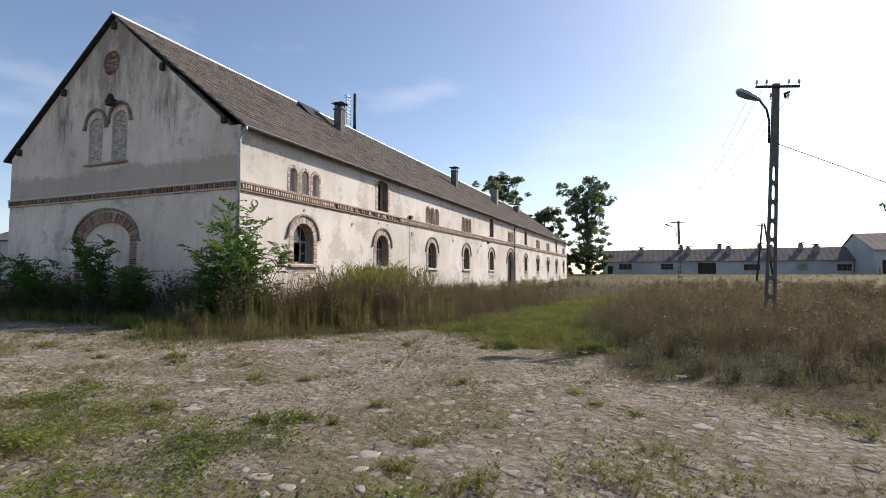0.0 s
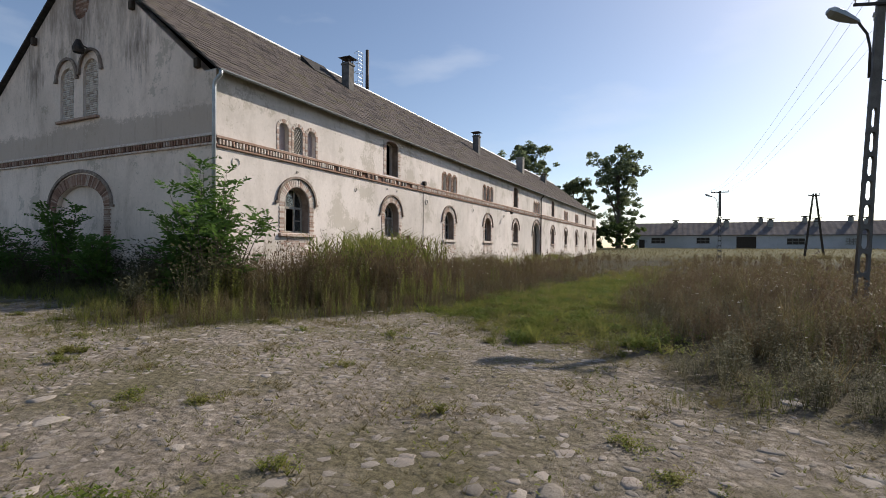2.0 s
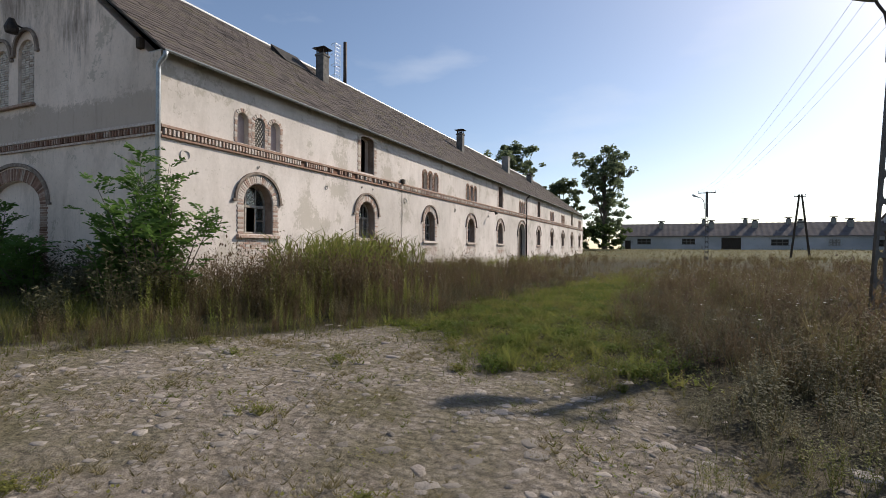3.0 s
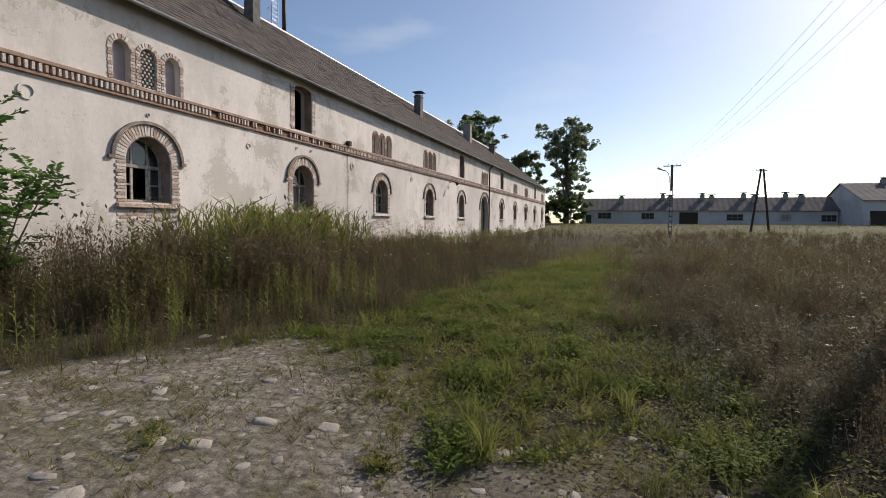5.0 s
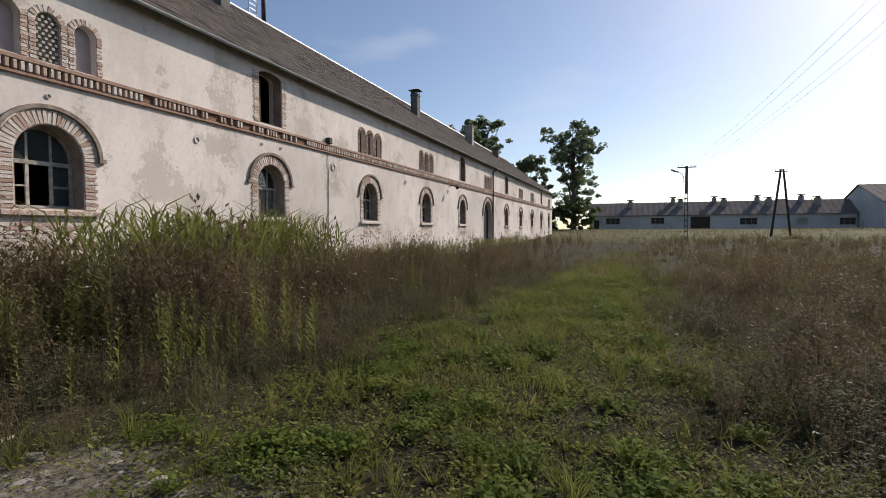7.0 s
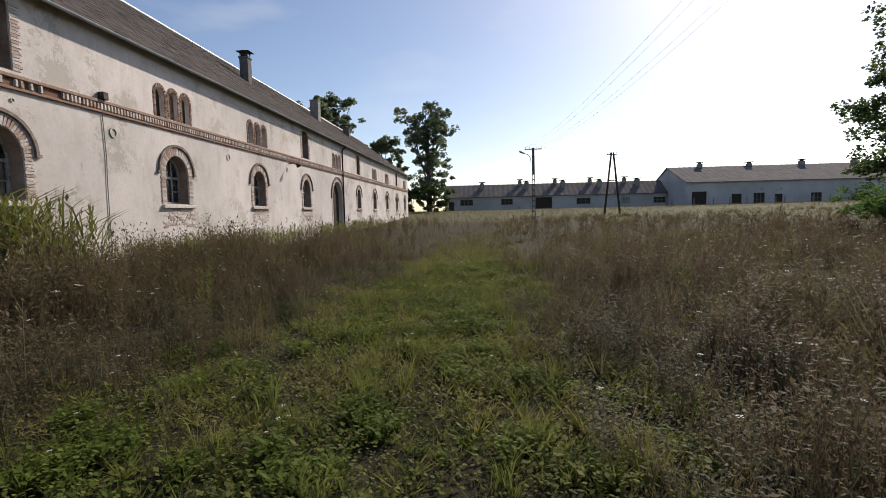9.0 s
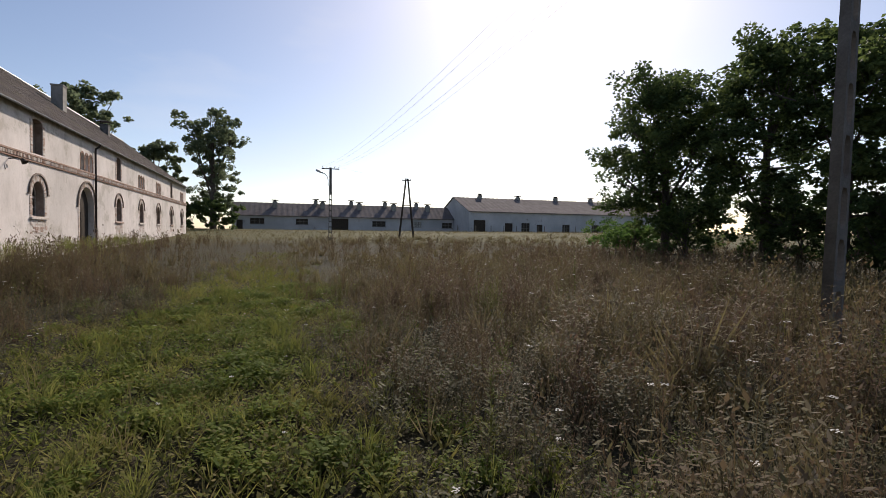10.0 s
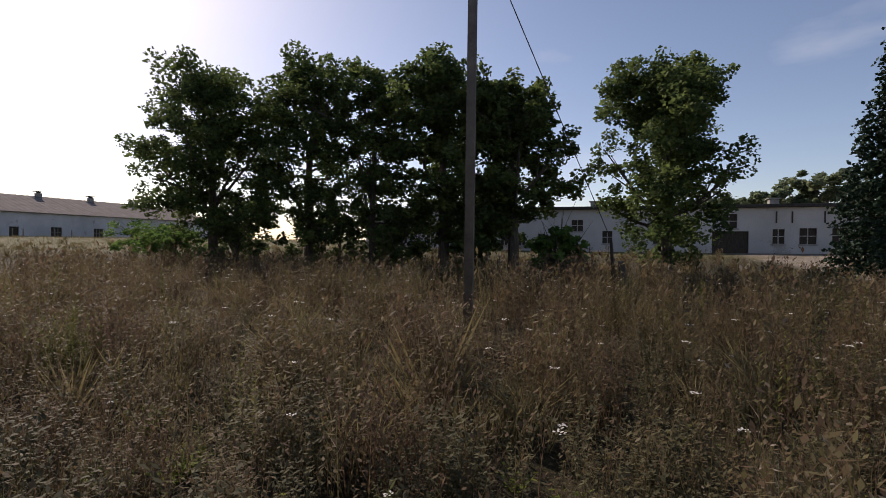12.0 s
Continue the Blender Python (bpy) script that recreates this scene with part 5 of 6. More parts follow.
def dry_weed(h, twigs, seeds, seed_size, stem=.008):
    """A stiff stem with rising side twigs and withered leaves and seed heads."""
    out = []
    lean = rng.normal(size=2) * .1 * h
    tip = np.array([*lean, h])
    out.append(blade([(0, 0, -.02), tuple(tip)], stem * 1.3, (1, .6)))
    ends = [tip]
    for _ in range(twigs):
        f = rng.uniform(.25, .92)
        a = rng.uniform(0, 2 * np.pi)
        L = h * rng.uniform(.15, .38) * (1.15 - f)
        p = tip * f
        e = p + np.array([np.cos(a) * L * .65, np.sin(a) * L * .65, L])
        out.append(blade([tuple(p), tuple(e)], stem * .8, (np.sin(a), np.cos(a))))
        ends += [e, (p + e) / 2, e]
    for _ in range(seeds):
        e = ends[rng.integers(len(ends))]
        p = e + rng.normal(size=3) * .035 * h if rng.uniform() < .6 else tip * rng.uniform(.05, .7) + rng.normal(size=3) * np.array([.05, .05, .02])
        out.append(leaf_piece(p, rng.normal(size=3) + np.array([0, 0, .4]), seed_size * rng.uniform(.6, 1.3), seed_size * .42))
    return gather(out)


def bushy(h, stems, leaves, L, w, splay=.35):
    """A branching herb: several stems from one foot, each set with leaves."""
    out = []
    for k in range(stems):
        a = k * 2.4 + rng.uniform(-.4, .4)
        hh = h * rng.uniform(.6, 1.05)
        tip = np.array([np.cos(a) * splay * rng.uniform(.3, 1.1), np.sin(a) * splay * rng.uniform(.3, 1.1), hh])
        out.append(blade([(0, 0, -.02), tuple(tip)], .014, (np.sin(a), np.cos(a) + .1)))
        for i in range(leaves):
            f = .25 + .75 * (i + rng.uniform(0, 1)) / leaves
            b_ = rng.uniform(0, 2 * np.pi)
            out.append(leaf_piece(tip * f, (np.cos(b_), np.sin(b_), rng.uniform(-.2, .8)), L * rng.uniform(.6, 1.2), w * rng.uniform(.7, 1.2)))
    return gather(out)


def plume(h, leaves, L, w):
    """A stem close-set with short leaves, thick as a bottle brush."""
    out = []
    tip = np.array([*(rng.normal(size=2) * .09 * h), h])
    out.append(blade([(0, 0, -.02), tuple(tip)], .016, (1, .5)))
    for i in range(leaves):
        f = .15 + .85 * (i + .5) / leaves
        b_ = i * 2.4 + rng.uniform(-.4, .4)
        k = 1.15 - .7 * f
        out.append(leaf_piece(tip * f, (np.cos(b_), np.sin(b_), rng.uniform(.2, 1.3)), L * k, w * k))
    return gather(out)


def rosette(n_, L, w):
    out = []
    for i in range(n_):
        a = i * 2.4 + rng.uniform(-.4, .4)
        z = rng.uniform(.01, .1)
        out.append(leaf_piece((rng.normal() * .05, rng.normal() * .05, z), (np.cos(a), np.sin(a), rng.uniform(.1, .9)), L * rng.uniform(.6, 1.2), w))
    return gather(out)


def reed(h):
    out = []
    lean = rng.normal(size=2) * .12
    tip = np.array([lean[0] + .08, lean[1], h])
    out.append(blade([(0, 0, 0), tuple(tip * np.array([.3, .3, .5])), tuple(tip)], .012, (1, 0)))
    for i in range(7):
        f = rng.uniform(.2, .75)
        a = rng.uniform(0, 2 * np.pi)
        p = tip * np.array([f * .6, f * .6, f])
        out.append(blade([tuple(p), tuple(p + np.array([np.cos(a) * .15, np.sin(a) * .15, .3])), tuple(p + np.array([np.cos(a) * .38, np.sin(a) * .38, .42]))], .018, (np.sin(a), np.cos(a))))
    for i in range(12):
        out.append(leaf_piece(tip - np.array([0, 0, .02 + i * .022]), (rng.normal(), rng.normal(), 2.2), .09, .02))
    return gather(out)


def umbel(h):
    out = []
    for i in range(12):
        a, r = rng.uniform(0, 2 * np.pi), rng.uniform(0, .045)
        p = (0.02 + np.cos(a) * r, np.sin(a) * r, h + rng.uniform(-.006, .008))
        out.append(leaf_piece(p, (np.cos(a), np.sin(a), .15), .028, .026))
    return gather(out)


def clump_tone(x, y):
    """A shade of its own for each plant, shared in part with its neighbours."""
    cell = np.floor(x / .55 + .6 * np.sin(y * 2.1)) * 12.9898 + np.floor(y / .55 + .6 * np.sin(x * 1.7)) * 78.233
    near_ = np.mod(np.sin(cell) * 43758.5453, 1.0)
    return np.clip(.55 * near_ + .45 * rng.uniform(size=len(x)), 0, 1)


def scatter(name, label, templates, x, y, s, material, parent=None):
    """Plants from a few templates at places x, y and sizes s, as one mesh of stuff."""
    Vs, Fs, Ts, o = [], [], [], 0
    tone = clump_tone(x, y)
    pick = rng.integers(len(templates), size=len(x))
    z = gz(x, y)
    for k, (V, F) in enumerate(templates):
        i = np.where(pick == k)[0]
        if not len(i):
            continue
        a = rng.uniform(0, 2 * np.pi, len(i))
        ca, sa, si = np.cos(a), np.sin(a), s[i]
        X = (V[None, :, 0] * ca[:, None] - V[None, :, 1] * sa[:, None]) * si[:, None] + x[i][:, None]
        Y = (V[None, :, 0] * sa[:, None] + V[None, :, 1] * ca[:, None]) * si[:, None] + y[i][:, None]
        Z = V[None, :, 2] * si[:, None] + z[i][:, None]
        Vs.append(np.stack([X, Y, Z], -1).reshape(-1, 3))
        Ts.append(np.repeat(tone[i], len(V)))
        Fs.append((F[None] + (np.arange(len(i)) * len(V))[:, None, None] + o).reshape(-1, 3))
        o += len(i) * len(V)
    ob = mass(name, np.concatenate(Vs), np.concatenate(Fs), material, tone=np.concatenate(Ts))
    return tagged(ob, label, "plants", kind="stuff")


def spread(n_, x0, x1, y0, y1):
    return rng.uniform(x0, x1, n_), rng.uniform(y0, y1, n_)


def tussocks(n_, x0, x1, y0, y1, each=10, wide_=.2):
    """Places gathered in tussocks, with a height for each: tall in the middle, low at the rim."""
    k = max(1, n_ // each)
    cx, cy = spread(k, x0, x1, y0, y1)
    big = rng.uniform(.5, 1.15, k)
    i = rng.integers(k, size=n_)
    r_ = np.abs(rng.normal(size=n_)) * wide_ * (.6 + .7 * big[i])
    a = rng.uniform(0, 2 * np.pi, n_)
    return cx[i] + np.cos(a) * r_, cy[i] + np.sin(a) * r_, big[i] * np.clip(1.1 - .9 * r_ / (wide_ * 3), .35, 1.1)


def strip(x, y):
    """1 inside the mown green track, 0 in the tall weeds."""
    half = np.interp(y, [-2, 0, 5, 12, 25, 45], [2.3, 2.1, 1.8, 1.35, 1.1, .9])
    mid = np.interp(y, [-2, 0, 5, 12, 40], [10.0, 9.7, 9.7, 10.1, 10.6])
    w_ = .35 * np.sin(y * 1.3) + .2 * np.sin(y * 3.1 + x)
    return (1 - smooth(-.6, .8, np.abs(x - mid) - half + w_)) * (1 - .8 * smooth(9, 24, y))


def in_building(x, y):
    return (x < 0.12) & (x > -WID - .1) & (y > -0.1) & (y < LEN + .1)


def tall_height(x, y):
    """How tall the weeds grow: low by the yard and track, tall towards the wall."""
    de = y - edge_y(x)
    base = np.where(x < 9.5, np.interp(x, [0, 3, 6, 8.5], [1.35, 1.45, 1.25, .6]), np.interp(x, [9.5, 12, 14, 18, 30], [.45, .62, .85, .9, .8]))
    k = .14 + .86 * smooth(np.where(x < 9.5, 1.3, 0), np.where(x < 9.5, 5.6, 4.5), de)
    far_ = np.where(x < 9.5, np.interp(y + .97 * x - 10, [-.5, 1.6], [1, .74]), 1.0)
    return base * k * far_


def clumpy(x, y, f=0.55):
    return .5 + .5 * np.sin(x * f * 2.1 + 1.7 * np.sin(y * f)) * np.sin(y * f * 1.7 + 1.3 * np.sin(x * f * 1.3 + 2))


DRY = [dry_weed(1, 9, 17, .062) for _ in range(8)]
DRY_FAR = [dry_weed(1, 5, 9, .13, .022) for _ in range(5)]
TUFT = [tuft(9, 1, .022, .5) for _ in range(5)]
TUFT_FAR = [tuft(7, 1, .05, .6, False) for _ in range(4)]
SHORT = [tuft(9, 1, .07, .9, False) for _ in range(6)]
LOW = [rosette(9, .03, .02) for _ in range(6)]
REED = [reed(1.0) for _ in range(5)]
BUSHY = [bushy(1, 5, 8, .1, .045) for _ in range(6)]
DRYBUSH = [bushy(1, 5, 7, .09, .032, .3) for _ in range(6)]
PLUME = [plume(1, 34, .14, .034) for _ in range(5)]
MOUND = [bushy(.14, 6, 4, .045, .028, .13) for _ in range(6)]
UMBEL = [umbel(1) for _ in range(3)]


def weeds(n_, box, tpl, name, label, material, hmul=1.0, dens=None):
    x, y, big = tussocks(n_, *box)
    ok = (y > edge_y(x) + .1) & ~in_building(x, y) & (rng.uniform(size=n_) > strip(x, y) * .97) & (off_path(x, y) > .5)
    if dens is not None:
        ok &= rng.uniform(size=n_) < dens(x, y)
    x, y, big = x[ok], y[ok], big[ok]
    h = tall_height(x, y) * rng.uniform(.7, 1.12, len(x)) * (.5 + .75 * big) * (.6 + .35 * clumpy(x, y) + .3 * clumpy(y + 4, x, 1.4)) * hmul
    h = np.minimum(h, .3 + .4 * off_path(x, y))
    return scatter(name, label, tpl, x, y, h, material)


weeds(5000, (0.3, 9, -5, 18), DRY, "tall_weeds", "tall brown withered weeds before the granary", M_DRYWEED)
weeds(3000, (0.3, 9, -5, 16), DRYBUSH, "tall_weeds", "bushy dark brown weeds before the granary", M_DRYWEED, .9)
weeds(5000, (11, 20, -7, 14), DRY, "tall_weeds", "brown withered weeds across the meadow", M_DRYWEED)
weeds(3000, (11, 20, -7, 14), DRYBUSH, "tall_weeds", "bushy brown weeds across the meadow", M_DRYWEED, .85)
weeds(2400, (10.8, 16, -2, 10), DRY, "low_weeds", "short brown weeds beside the track", M_DRYWEED, .75)
weeds(4600, (20, 31, -8, 24), DRY_FAR, "tall_weeds", "brown withered weeds before the maples", M_DRYWEED)
weeds(5600, (0.3, 34, 14, 50), DRY_FAR, "tall_weeds", "brown withered weeds further out", M_DRYWEED, .85)
weeds(4200, (30, 64, -30, 30), DRY_FAR, "tall_weeds", "brown weeds towards the outbuilding", M_DRYWEED)
weeds(2600, (16, 40, -30, -6), DRY_FAR, "tall_weeds", "brown weeds beside the yard", M_DRYWEED)
weeds(1800, (2, 9, -5, 9), DRY, "low_weeds", "short brown weeds before the taller ones", M_DRYWEED, .5)
weeds(420, (0.3, 6.6, -5, 12), PLUME, "green_weeds", "upright yellow-green weeds by the granary", M_GREENWEED, .9)
weeds(1700, (11, 24, -6, 16), PLUME, "green_weeds", "upright green weeds among dry ones", M_GREENWEED, .75, dens=lambda x, y: clumpy(x, y, .4))
weeds(2600, (0.3, 30, -6, 24), TUFT, "tall_grass", "tufts of tall dry grass", M_HAY, .8)
weeds(5000, (11, 60, -25, 60), TUFT_FAR, "tall_grass", "tufts of pale dry grass further out", M_HAY, .75)
x, y, big = tussocks(1500, 2.2, 9.2, -4.5, 3.5, 10, .2)
ok = (y > edge_y(x) + .2) & (off_path(x, y) > .5) & (rng.uniform(size=len(x)) > strip(x, y))
scatter("low_weeds", "low dark brown bushy weeds behind the yard's edge", DRYBUSH, x[ok], y[ok], .14 + .36 * big[ok], M_DRYWEED)
# weeds before the gable, in its shade; the dark herb colour deepens that shade
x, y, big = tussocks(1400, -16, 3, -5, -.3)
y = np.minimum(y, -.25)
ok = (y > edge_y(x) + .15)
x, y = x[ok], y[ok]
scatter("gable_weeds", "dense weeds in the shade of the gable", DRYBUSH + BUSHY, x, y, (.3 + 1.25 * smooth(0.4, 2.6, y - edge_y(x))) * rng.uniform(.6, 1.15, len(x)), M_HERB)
x, y = spread(2400, -16, 3, -5.2, -.15)
ok = (y > edge_y(x) - .1)
scatter("gable_grass", "rank grass before the gable", TUFT, x[ok], y[ok], rng.uniform(.2, .5, ok.sum()), M_GRASS)
# reeds along the wall
x, y = spread(230, 1.3, 3.8, 2.6, 8.6)
ok = clumpy(x, y, .8) > .3
scatter("reeds", "tall yellow-green reed grass along the wall", REED, x[ok], y[ok], rng.uniform(1.3, 1.95, ok.sum()), M_REED)
x, y = spread(260, .4, 3, 12, 40)
scatter("reeds", "reed grass further along the wall", REED, x, y, rng.uniform(.6, 1.0, len(x)), M_REED)
# the green track
x, y = spread(12000, 6.5, 13.5, -3, 14)
ok = (rng.uniform(size=len(x)) < strip(x, y)) & (y > edge_y(x) - .2 + .5 * rng.normal(size=len(x)))
x, y = x[ok], y[ok]
scatter("track_herbs", "low bright green herbs on the mown track", LOW, x, y, rng.uniform(.6, 1.5, len(x)), M_GRASS)
x, y = spread(26000, 6.5, 13.5, -3, 34)
ok = (rng.uniform(size=len(x)) < strip(x, y) * (.1 + .95 * clumpy(x, y, 1.5))) & (y > edge_y(x) + .1)
x, y = x[ok], y[ok]
scatter("track_grass", "short grass on the mown track", SHORT, x, y, rng.uniform(.05, .2, len(x)), M_GRASS)
x, y, big = tussocks(4200, 7.0, 13.2, -3.6, 14, 16, .17)
ok = (rng.uniform(size=len(x)) < strip(x, y) + .12) & (y > edge_y(x) + .1) & (off_path(x, y) > .12)
scatter("track_clover", "dark lush mounds of broad-leaved herbs on the track", MOUND, x[ok], y[ok], (.5 + .75 * big[ok]), M_LUSH)
x, y, big = tussocks(2600, 6.8, 12.6, -3, 26, 8, .14)
ok = (rng.uniform(size=len(x)) < strip(x, y)) & (y > edge_y(x) + .1)
scatter("track_tufts", "yellow-green tufts of longer grass on the track", TUFT, x[ok], y[ok], .12 + .2 * big[ok], M_REED)
x, y = spread(4000, 0.5, 30, -7, 20)
ok = (y > edge_y(x)) & (rng.uniform(size=len(x)) > .3)
scatter("undergrowth", "green undergrowth between weed stems", LOW, x[ok], y[ok], rng.uniform(.9, 1.9, ok.sum()), M_GREENWEED)
x, y, big = tussocks(2100, 10.9, 16.5, -5, 8, 9, .2)
ok = (y > edge_y(x) + .2) & (rng.uniform(size=len(x)) > strip(x, y) * .85) & (off_path(x, y) > .45)
scatter("dark_herbs", "dark leafy herbs with grey-green leaves beside the track", BUSHY, x[ok], y[ok], .14 + .34 * big[ok], M_HERB)
x, y, big = tussocks(1100, 5.5, 9.4, -1, 12, 9, .2)
ok = (y > edge_y(x) + .4) & (rng.uniform(size=len(x)) > strip(x, y) * .9) & (off_path(x, y) > .45)
scatter("dark_herbs", "dark leafy herbs between track and granary", BUSHY, x[ok], y[ok], .12 + .3 * big[ok], M_HERB)
x, y = spread(1400, 6.8, 12.4, -2.5, 34)
ok = (y > edge_y(x) + .2) & (clumpy(x, y, 1.1) > .35) & (off_path(x, y) > .25)
scatter("track_weeds", "single taller weeds on the mown track", PLUME + DRY, x[ok], y[ok], rng.uniform(.1, .34, ok.sum()), M_GREENWEED)
# the tallest weeds under the first window, and goldenrod along the yard's edge
x, y, big = tussocks(900, 1.6, 4.6, 0.4, 6.0)
scatter("tall_weeds", "tall brown withered weeds under the arched window", DRY, x, y, (.75 + .55 * smooth(4.8, 3.4, x)) * rng.uniform(.8, 1.1, len(x)) * (.75 + .35 * big), M_DRYWEED)
x, y = spread(170, 3.0, 7.2, -3.8, 1.8)
ok = (y > edge_y(x) - .1) & (clumpy(x, y, .9) > .42)
scatter("goldenrod", "yellow-green goldenrod stems at the yard's edge", PLUME, x[ok], y[ok], rng.uniform(.3, .95, ok.sum()) * (.45 + .55 * smooth(0, 2.5, y[ok] - edge_y(x[ok]))), M_REED)
x, y, big = tussocks(330, 1.5, 7.6, -5.4, 2, 7, .13)
ok = y > edge_y(x) - .5
x, y = x[ok], y[ok]
scatter("goldenrod", "yellow-green flowering weeds at the edge of the yard", PLUME, x, y, (.25 + .6 * smooth(0, 3, y - edge_y(x))) * rng.uniform(.7, 1.2, len(x)), M_REED)
x, y = spread(4200, 0.5, 9, -6.5, 4)
de = y - edge_y(x)
ok = (de > -1.6 + 1.6 * rng.uniform(size=len(x))) & (de < 5) & (rng.uniform(size=len(x)) < .35 + .6 * clumpy(x, y, 1.6))
scatter("front_grass", "short mixed grass between yard and tall weeds", TUFT, x[ok], y[ok], rng.uniform(.05, .2, ok.sum()), M_GREENWEED)
# far meadow
x, y = spread(11000, -12, 100, 46, 100)
ok = ~in_building(x, y) & (np.hypot((x - 44) / 12, (y - 72) / 4.5) > .9)
scatter("far_meadow", "pale late-summer meadow towards the barns", TUFT_FAR, x[ok], y[ok], rng.uniform(.15, .42, ok.sum()), M_HAY)
# white flower heads
x, y = spread(850, 2, 26, -4, 18)
ok = (y > edge_y(x) + .4) & (off_path(x, y) > .5)
x, y = x[ok], y[ok]
scatter("white_flowers", "scattered white yarrow heads", UMBEL, x, y, np.clip(tall_height(x, y) * rng.uniform(.55, .85, len(x)), .15, .9), M_BLOSSOM)
# grass and herbs on the yard
x, y = spread(24000, -10, 22, -14, -.5)
patch = clumpy(x, y, 1.3) * .6 + clumpy(y, x, .5) * .55
ok = (y < edge_y(x) + .3) & (rng.uniform(size=len(x)) < smooth(.42, .95, patch) + .08 + .5 * smooth(-8.5, -11, y))
x, y = x[ok], y[ok]
scatter("yard_grass", "short sparse grass between the yard stones", SHORT, x, y, rng.uniform(.03, .085, len(x)), M_GRASS)
x, y = spread(9000, -10, 22, -18, -.5)
patch = clumpy(x + 3, y, .9)
ok = (y < edge_y(x) + .3) & (rng.uniform(size=len(x)) < smooth(.6, 1.0, patch) * .8 + .03 + .4 * smooth(-9, -11.5, y))
scatter("yard_herbs", "low green herbs between the yard stones", LOW, x[ok], y[ok], rng.uniform(.5, 1.3, ok.sum()), M_GRASS)
x, y, big = tussocks(17000, 1, 17, -13.2, -8.3, 24, .3)
ok = (clumpy(x, y, .9) * .7 + clumpy(y, x + 2, 2.1) * .4) + rng.normal(size=len(x)) * .13 > np.interp(y, [-13, -10.6, -9.6, -8.3], [.12, .38, .62, .85])
ok &= off_path(x, y) > .15
scatter("grass_patch", "fresh green grass patches on the yard", SHORT, x[ok], y[ok], .03 + .06 * big[ok], M_FRESH)
x, y, big = tussocks(9000, 1, 17, -13.2, -8.6, 24, .28)
ok = (clumpy(x, y, .9) * .7 + clumpy(y, x + 2, 2.1) * .4) + rng.normal(size=len(x)) * .13 > np.interp(y, [-13, -10.6, -9.6, -8.3], [.12, .38, .62, .85])
ok &= off_path(x, y) > .15
scatter("herb_patch", "low leafy green herbs in patches on the yard", LOW, x[ok], y[ok], .6 + .9 * big[ok], M_LUSH)
x, y, big = tussocks(1500, -2, 18, -12.5, -2, 18, .16)
ok = (y < edge_y(x) + .2) & (off_path(x, y) > .3)
scatter("yard_mounds", "scattered mounds of low herbs on the yard", MOUND, x[ok], y[ok], .25 + .4 * big[ok], M_GRASS)
x, y, big = tussocks(9000, -4, 19, -10, -.5, 25, .35)
ok = (y < edge_y(x) + .8) & (off_path(x, y) > .2)
scatter("dry_thatch", "thin dry grass on the sandy yard", SHORT, x[ok], y[ok], .03 + .05 * big[ok], M_HAY)
x, y, big = tussocks(2200, 2, 19, -8.5, 0, 9, .22)
de = y - edge_y(x)
ok = (de < 1.2) & (rng.uniform(size=len(x)) < smooth(-2.6, .6, de)) & (off_path(x, y) > .35)
scatter("edge_weeds", "short weeds straying into the edge of the yard", PLUME + DRYBUSH + BUSHY, x[ok], y[ok], (.08 + .26 * big[ok]) * (.6 + .4 * smooth(-2, .5, de[ok])), M_GREENWEED)

# ---- pieces: shingles and yard stones ----
run = math.hypot(EAVE_X - RIDGE_X, RIDGE_Z - EAVE_Z)
ang = math.atan(SLOPE)
SV = [(-.5, 0, 0), (.5, 0, 0), (.5, 1, 0), (-.5, 1, 0), (-.5, 0, 1), (.5, 0, 1), (.5, 1, .25), (-.5, 1, .25)]
SF = [(0, 1, 5, 4), (1, 2, 6, 5), (3, 0, 4, 7), (4, 5, 6, 7), (2, 3, 7, 6)]
courses = int(run / 0.3)
sh_sep, sh_all = [], []
for c_ in range(courses + 1):
    d = run - c_ * 0.3 + .03
    wdt = 0.42
    for k in range(int((LEN + .6) / wdt) + 1):
        y = -0.0 + (k + (.5 if c_ % 2 else 0)) * wdt
        if y > LEN or (random.random() < .004):
            continue
        px, pz = RIDGE_X + d * math.cos(ang), RIDGE_Z - d * math.sin(ang)
        m_ = Matrix.Translation((px, y, pz + .006)) @ Matrix(((0, -math.cos(ang), math.sin(ang), 0), (1, 0, 0, 0), (0, math.sin(ang), math.cos(ang), 0), (0, 0, 0, 1))) @ Matrix.Rotation(random.uniform(-.012, .012), 4, "Z") @ Matrix.Diagonal((wdt * .975, min(.36, max(.05, d)), random.uniform(.008, .022), 1))
        (sh_sep if (y < 5.2 and c_ < 23) else sh_all).append(m_)
V, F = [], []
for m_ in sh_all:
    o = len(V)
    V += [m_ @ Vector(v) for v in SV]
    F += [tuple(i + o for i in f) for f in SF]
tagged(mesh_object("shingling", V, F, M_SHINGLE, roof), kind="stuff")
sm = bpy.data.meshes.new("shingle")
sm.from_pydata(SV, [], SF)
sm.materials.append(M_SHINGLE)
for m_ in sh_sep:
    ob = new("shingle", sm)
    ob.parent = roof
    ob.matrix_basis = m_


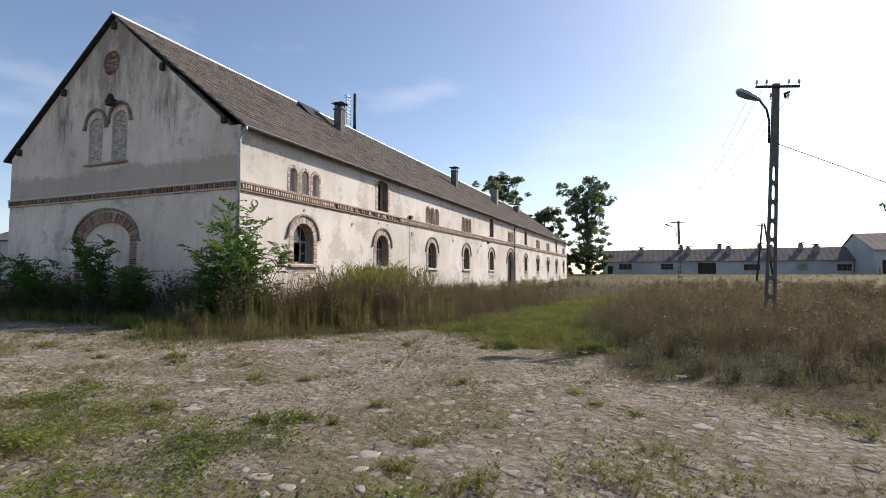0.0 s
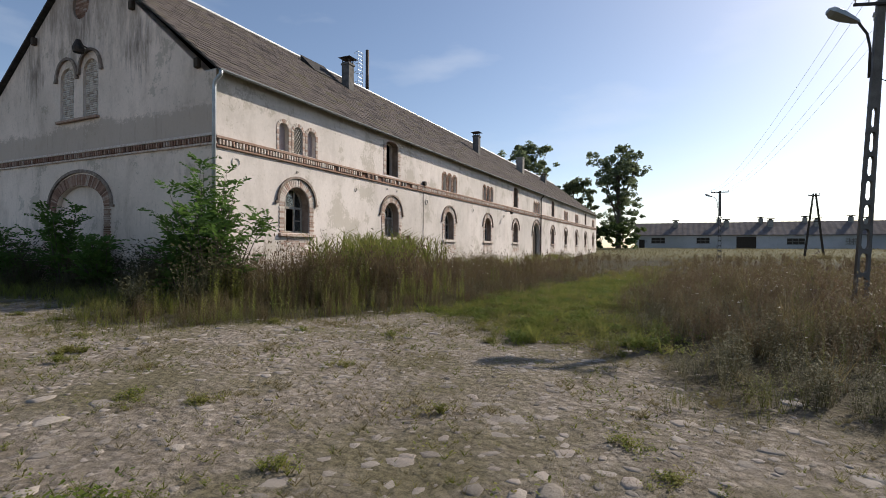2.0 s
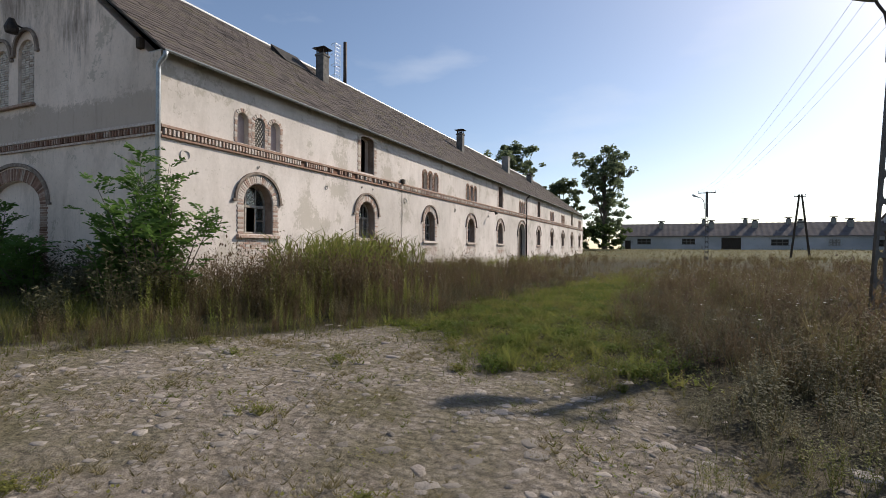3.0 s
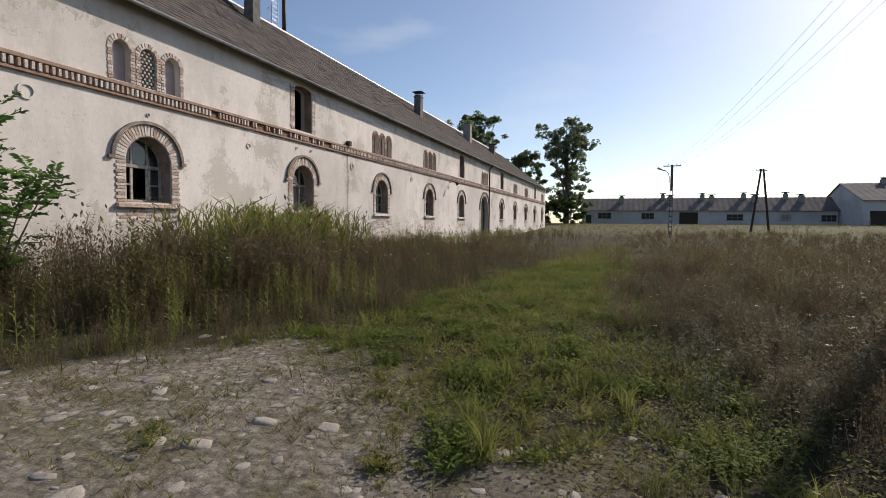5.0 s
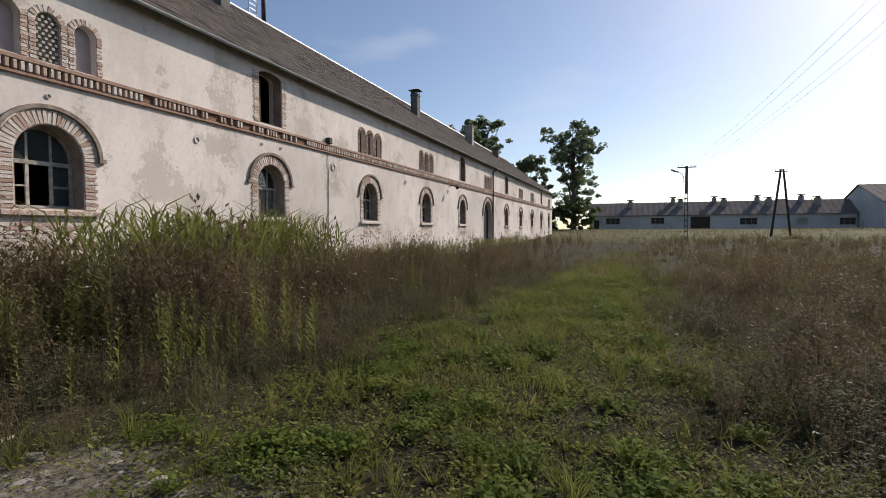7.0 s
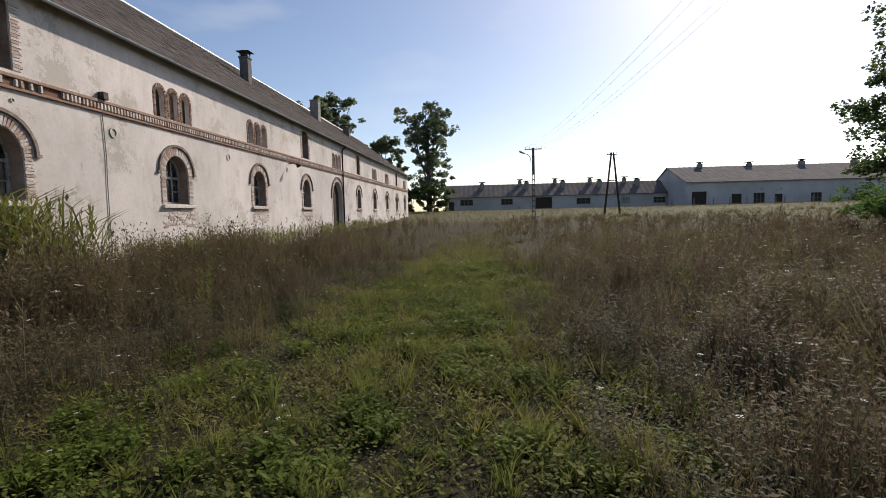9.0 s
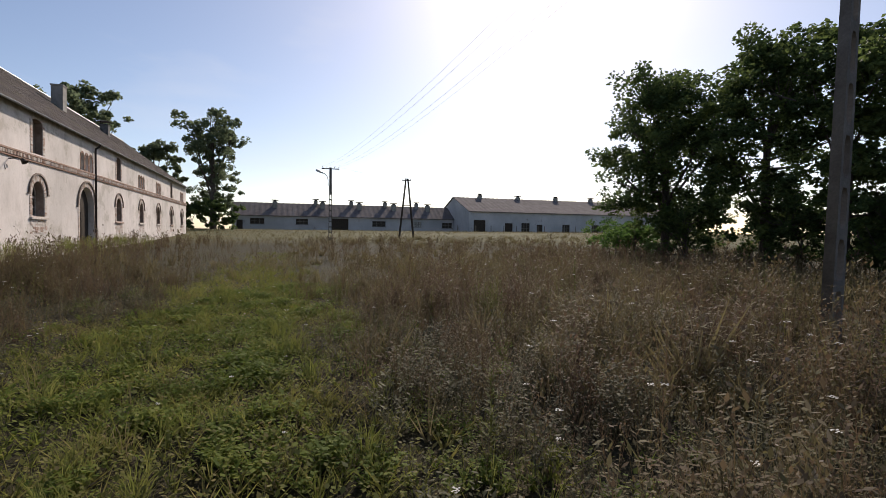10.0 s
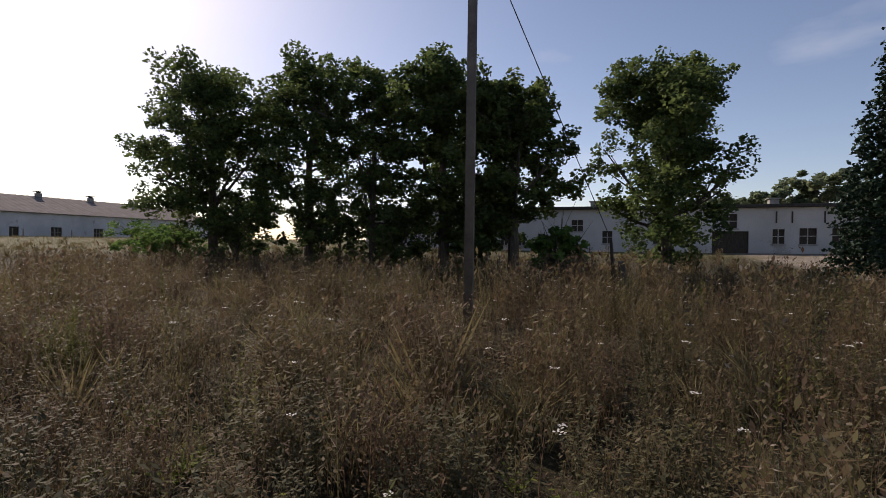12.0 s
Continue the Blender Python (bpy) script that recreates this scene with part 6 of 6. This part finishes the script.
def stone_mesh(seed):
    g_ = np.random.default_rng(seed)
    n_ = 6
    a = np.linspace(0, 2 * np.pi, n_, endpoint=False) + g_.uniform(-.15, .15, n_)
    r = g_.uniform(.3, .55, n_)
    V = [(r[i] * math.cos(a[i]), r[i] * math.sin(a[i]), -.4) for i in range(n_)]
    V += [(r[i] * .93 * math.cos(a[i]), r[i] * .93 * math.sin(a[i]), g_.uniform(.12, .26)) for i in range(n_)]
    V += [(r[i] * .6 * math.cos(a[i]), r[i] * .6 * math.sin(a[i]), g_.uniform(.28, .46)) for i in range(n_)]
    V.append((0, 0, .47))
    F = []
    for b_ in (0, n_):
        F += [(b_ + i, b_ + (i + 1) % n_, b_ + n_ + (i + 1) % n_, b_ + n_ + i) for i in range(n_)]
    F += [(2 * n_ + i, 2 * n_ + (i + 1) % n_, 3 * n_) for i in range(n_)]
    return V, F


STONES = [stone_mesh(s) for s in range(6)]
SM = []
for V, F in STONES:
    me = bpy.data.meshes.new("cobblestone")
    me.from_pydata(V, [], F)
    me.materials.append(M_STONE)
    me.polygons.foreach_set("use_smooth", [True] * len(me.polygons))
    SM.append(me)
AV, AF, o, made = [], [], 0, 0
step = 0.145
for ix in range(int(28 / step)):
    for iy in range(int(15 / step)):
        x = -8 + ix * step + random.uniform(-.06, .06)
        y = -14 + iy * step + random.uniform(-.06, .06) + (ix % 2) * step / 2
        if y > edge_y(x) + 1.3 - 2.0 * random.random() ** .7:
            continue
        cov = noise.noise(Vector((x * .45, y * .45, 3.0))) + .5 * noise.noise(Vector((x * 1.6, y * 1.6, 8.0)))
        bare = .42 if x > 10.5 else .18
        if cov < random.uniform(-.6, .55) - bare:
            continue
        big = random.random()
        s = random.uniform(.06, .14) if big < .87 else random.uniform(.15, .28)
        sx, sy, sz = s * random.uniform(.85, 1.35), s * random.uniform(.7, 1.05), random.uniform(.02, .038) * (1.5 if big > .86 else 1)
        z = float(gz(x, y)) + .025 * math.sin(x * 1.3 + .5) * math.sin(y * 1.1) + .012 * math.sin(x * 4.1) * math.cos(y * 3.7) - random.uniform(.002, .02)
        m_ = Matrix.Translation((x, y, z)) @ Matrix.Rotation(random.uniform(0, 6.28), 4, "Z") @ Matrix.Diagonal((sx, sy, sz, 1))
        k = random.randrange(6)
        if 9.6 < x < 13.6 and -9.4 < y < -5.2 and made < 300:
            ob = new("cobblestone", SM[k])
            ob.parent = ground
            ob.matrix_basis = m_
            made += 1
        else:
            V, F = STONES[k]
            AV += [tuple(m_ @ Vector(v)) for v in V]
            AF += [tuple(i + o for i in f) for f in F]
            o += len(V)
stones = tagged(mesh_object("cobbles", AV, AF, M_STONE, ground, smooth=True), kind="stuff")
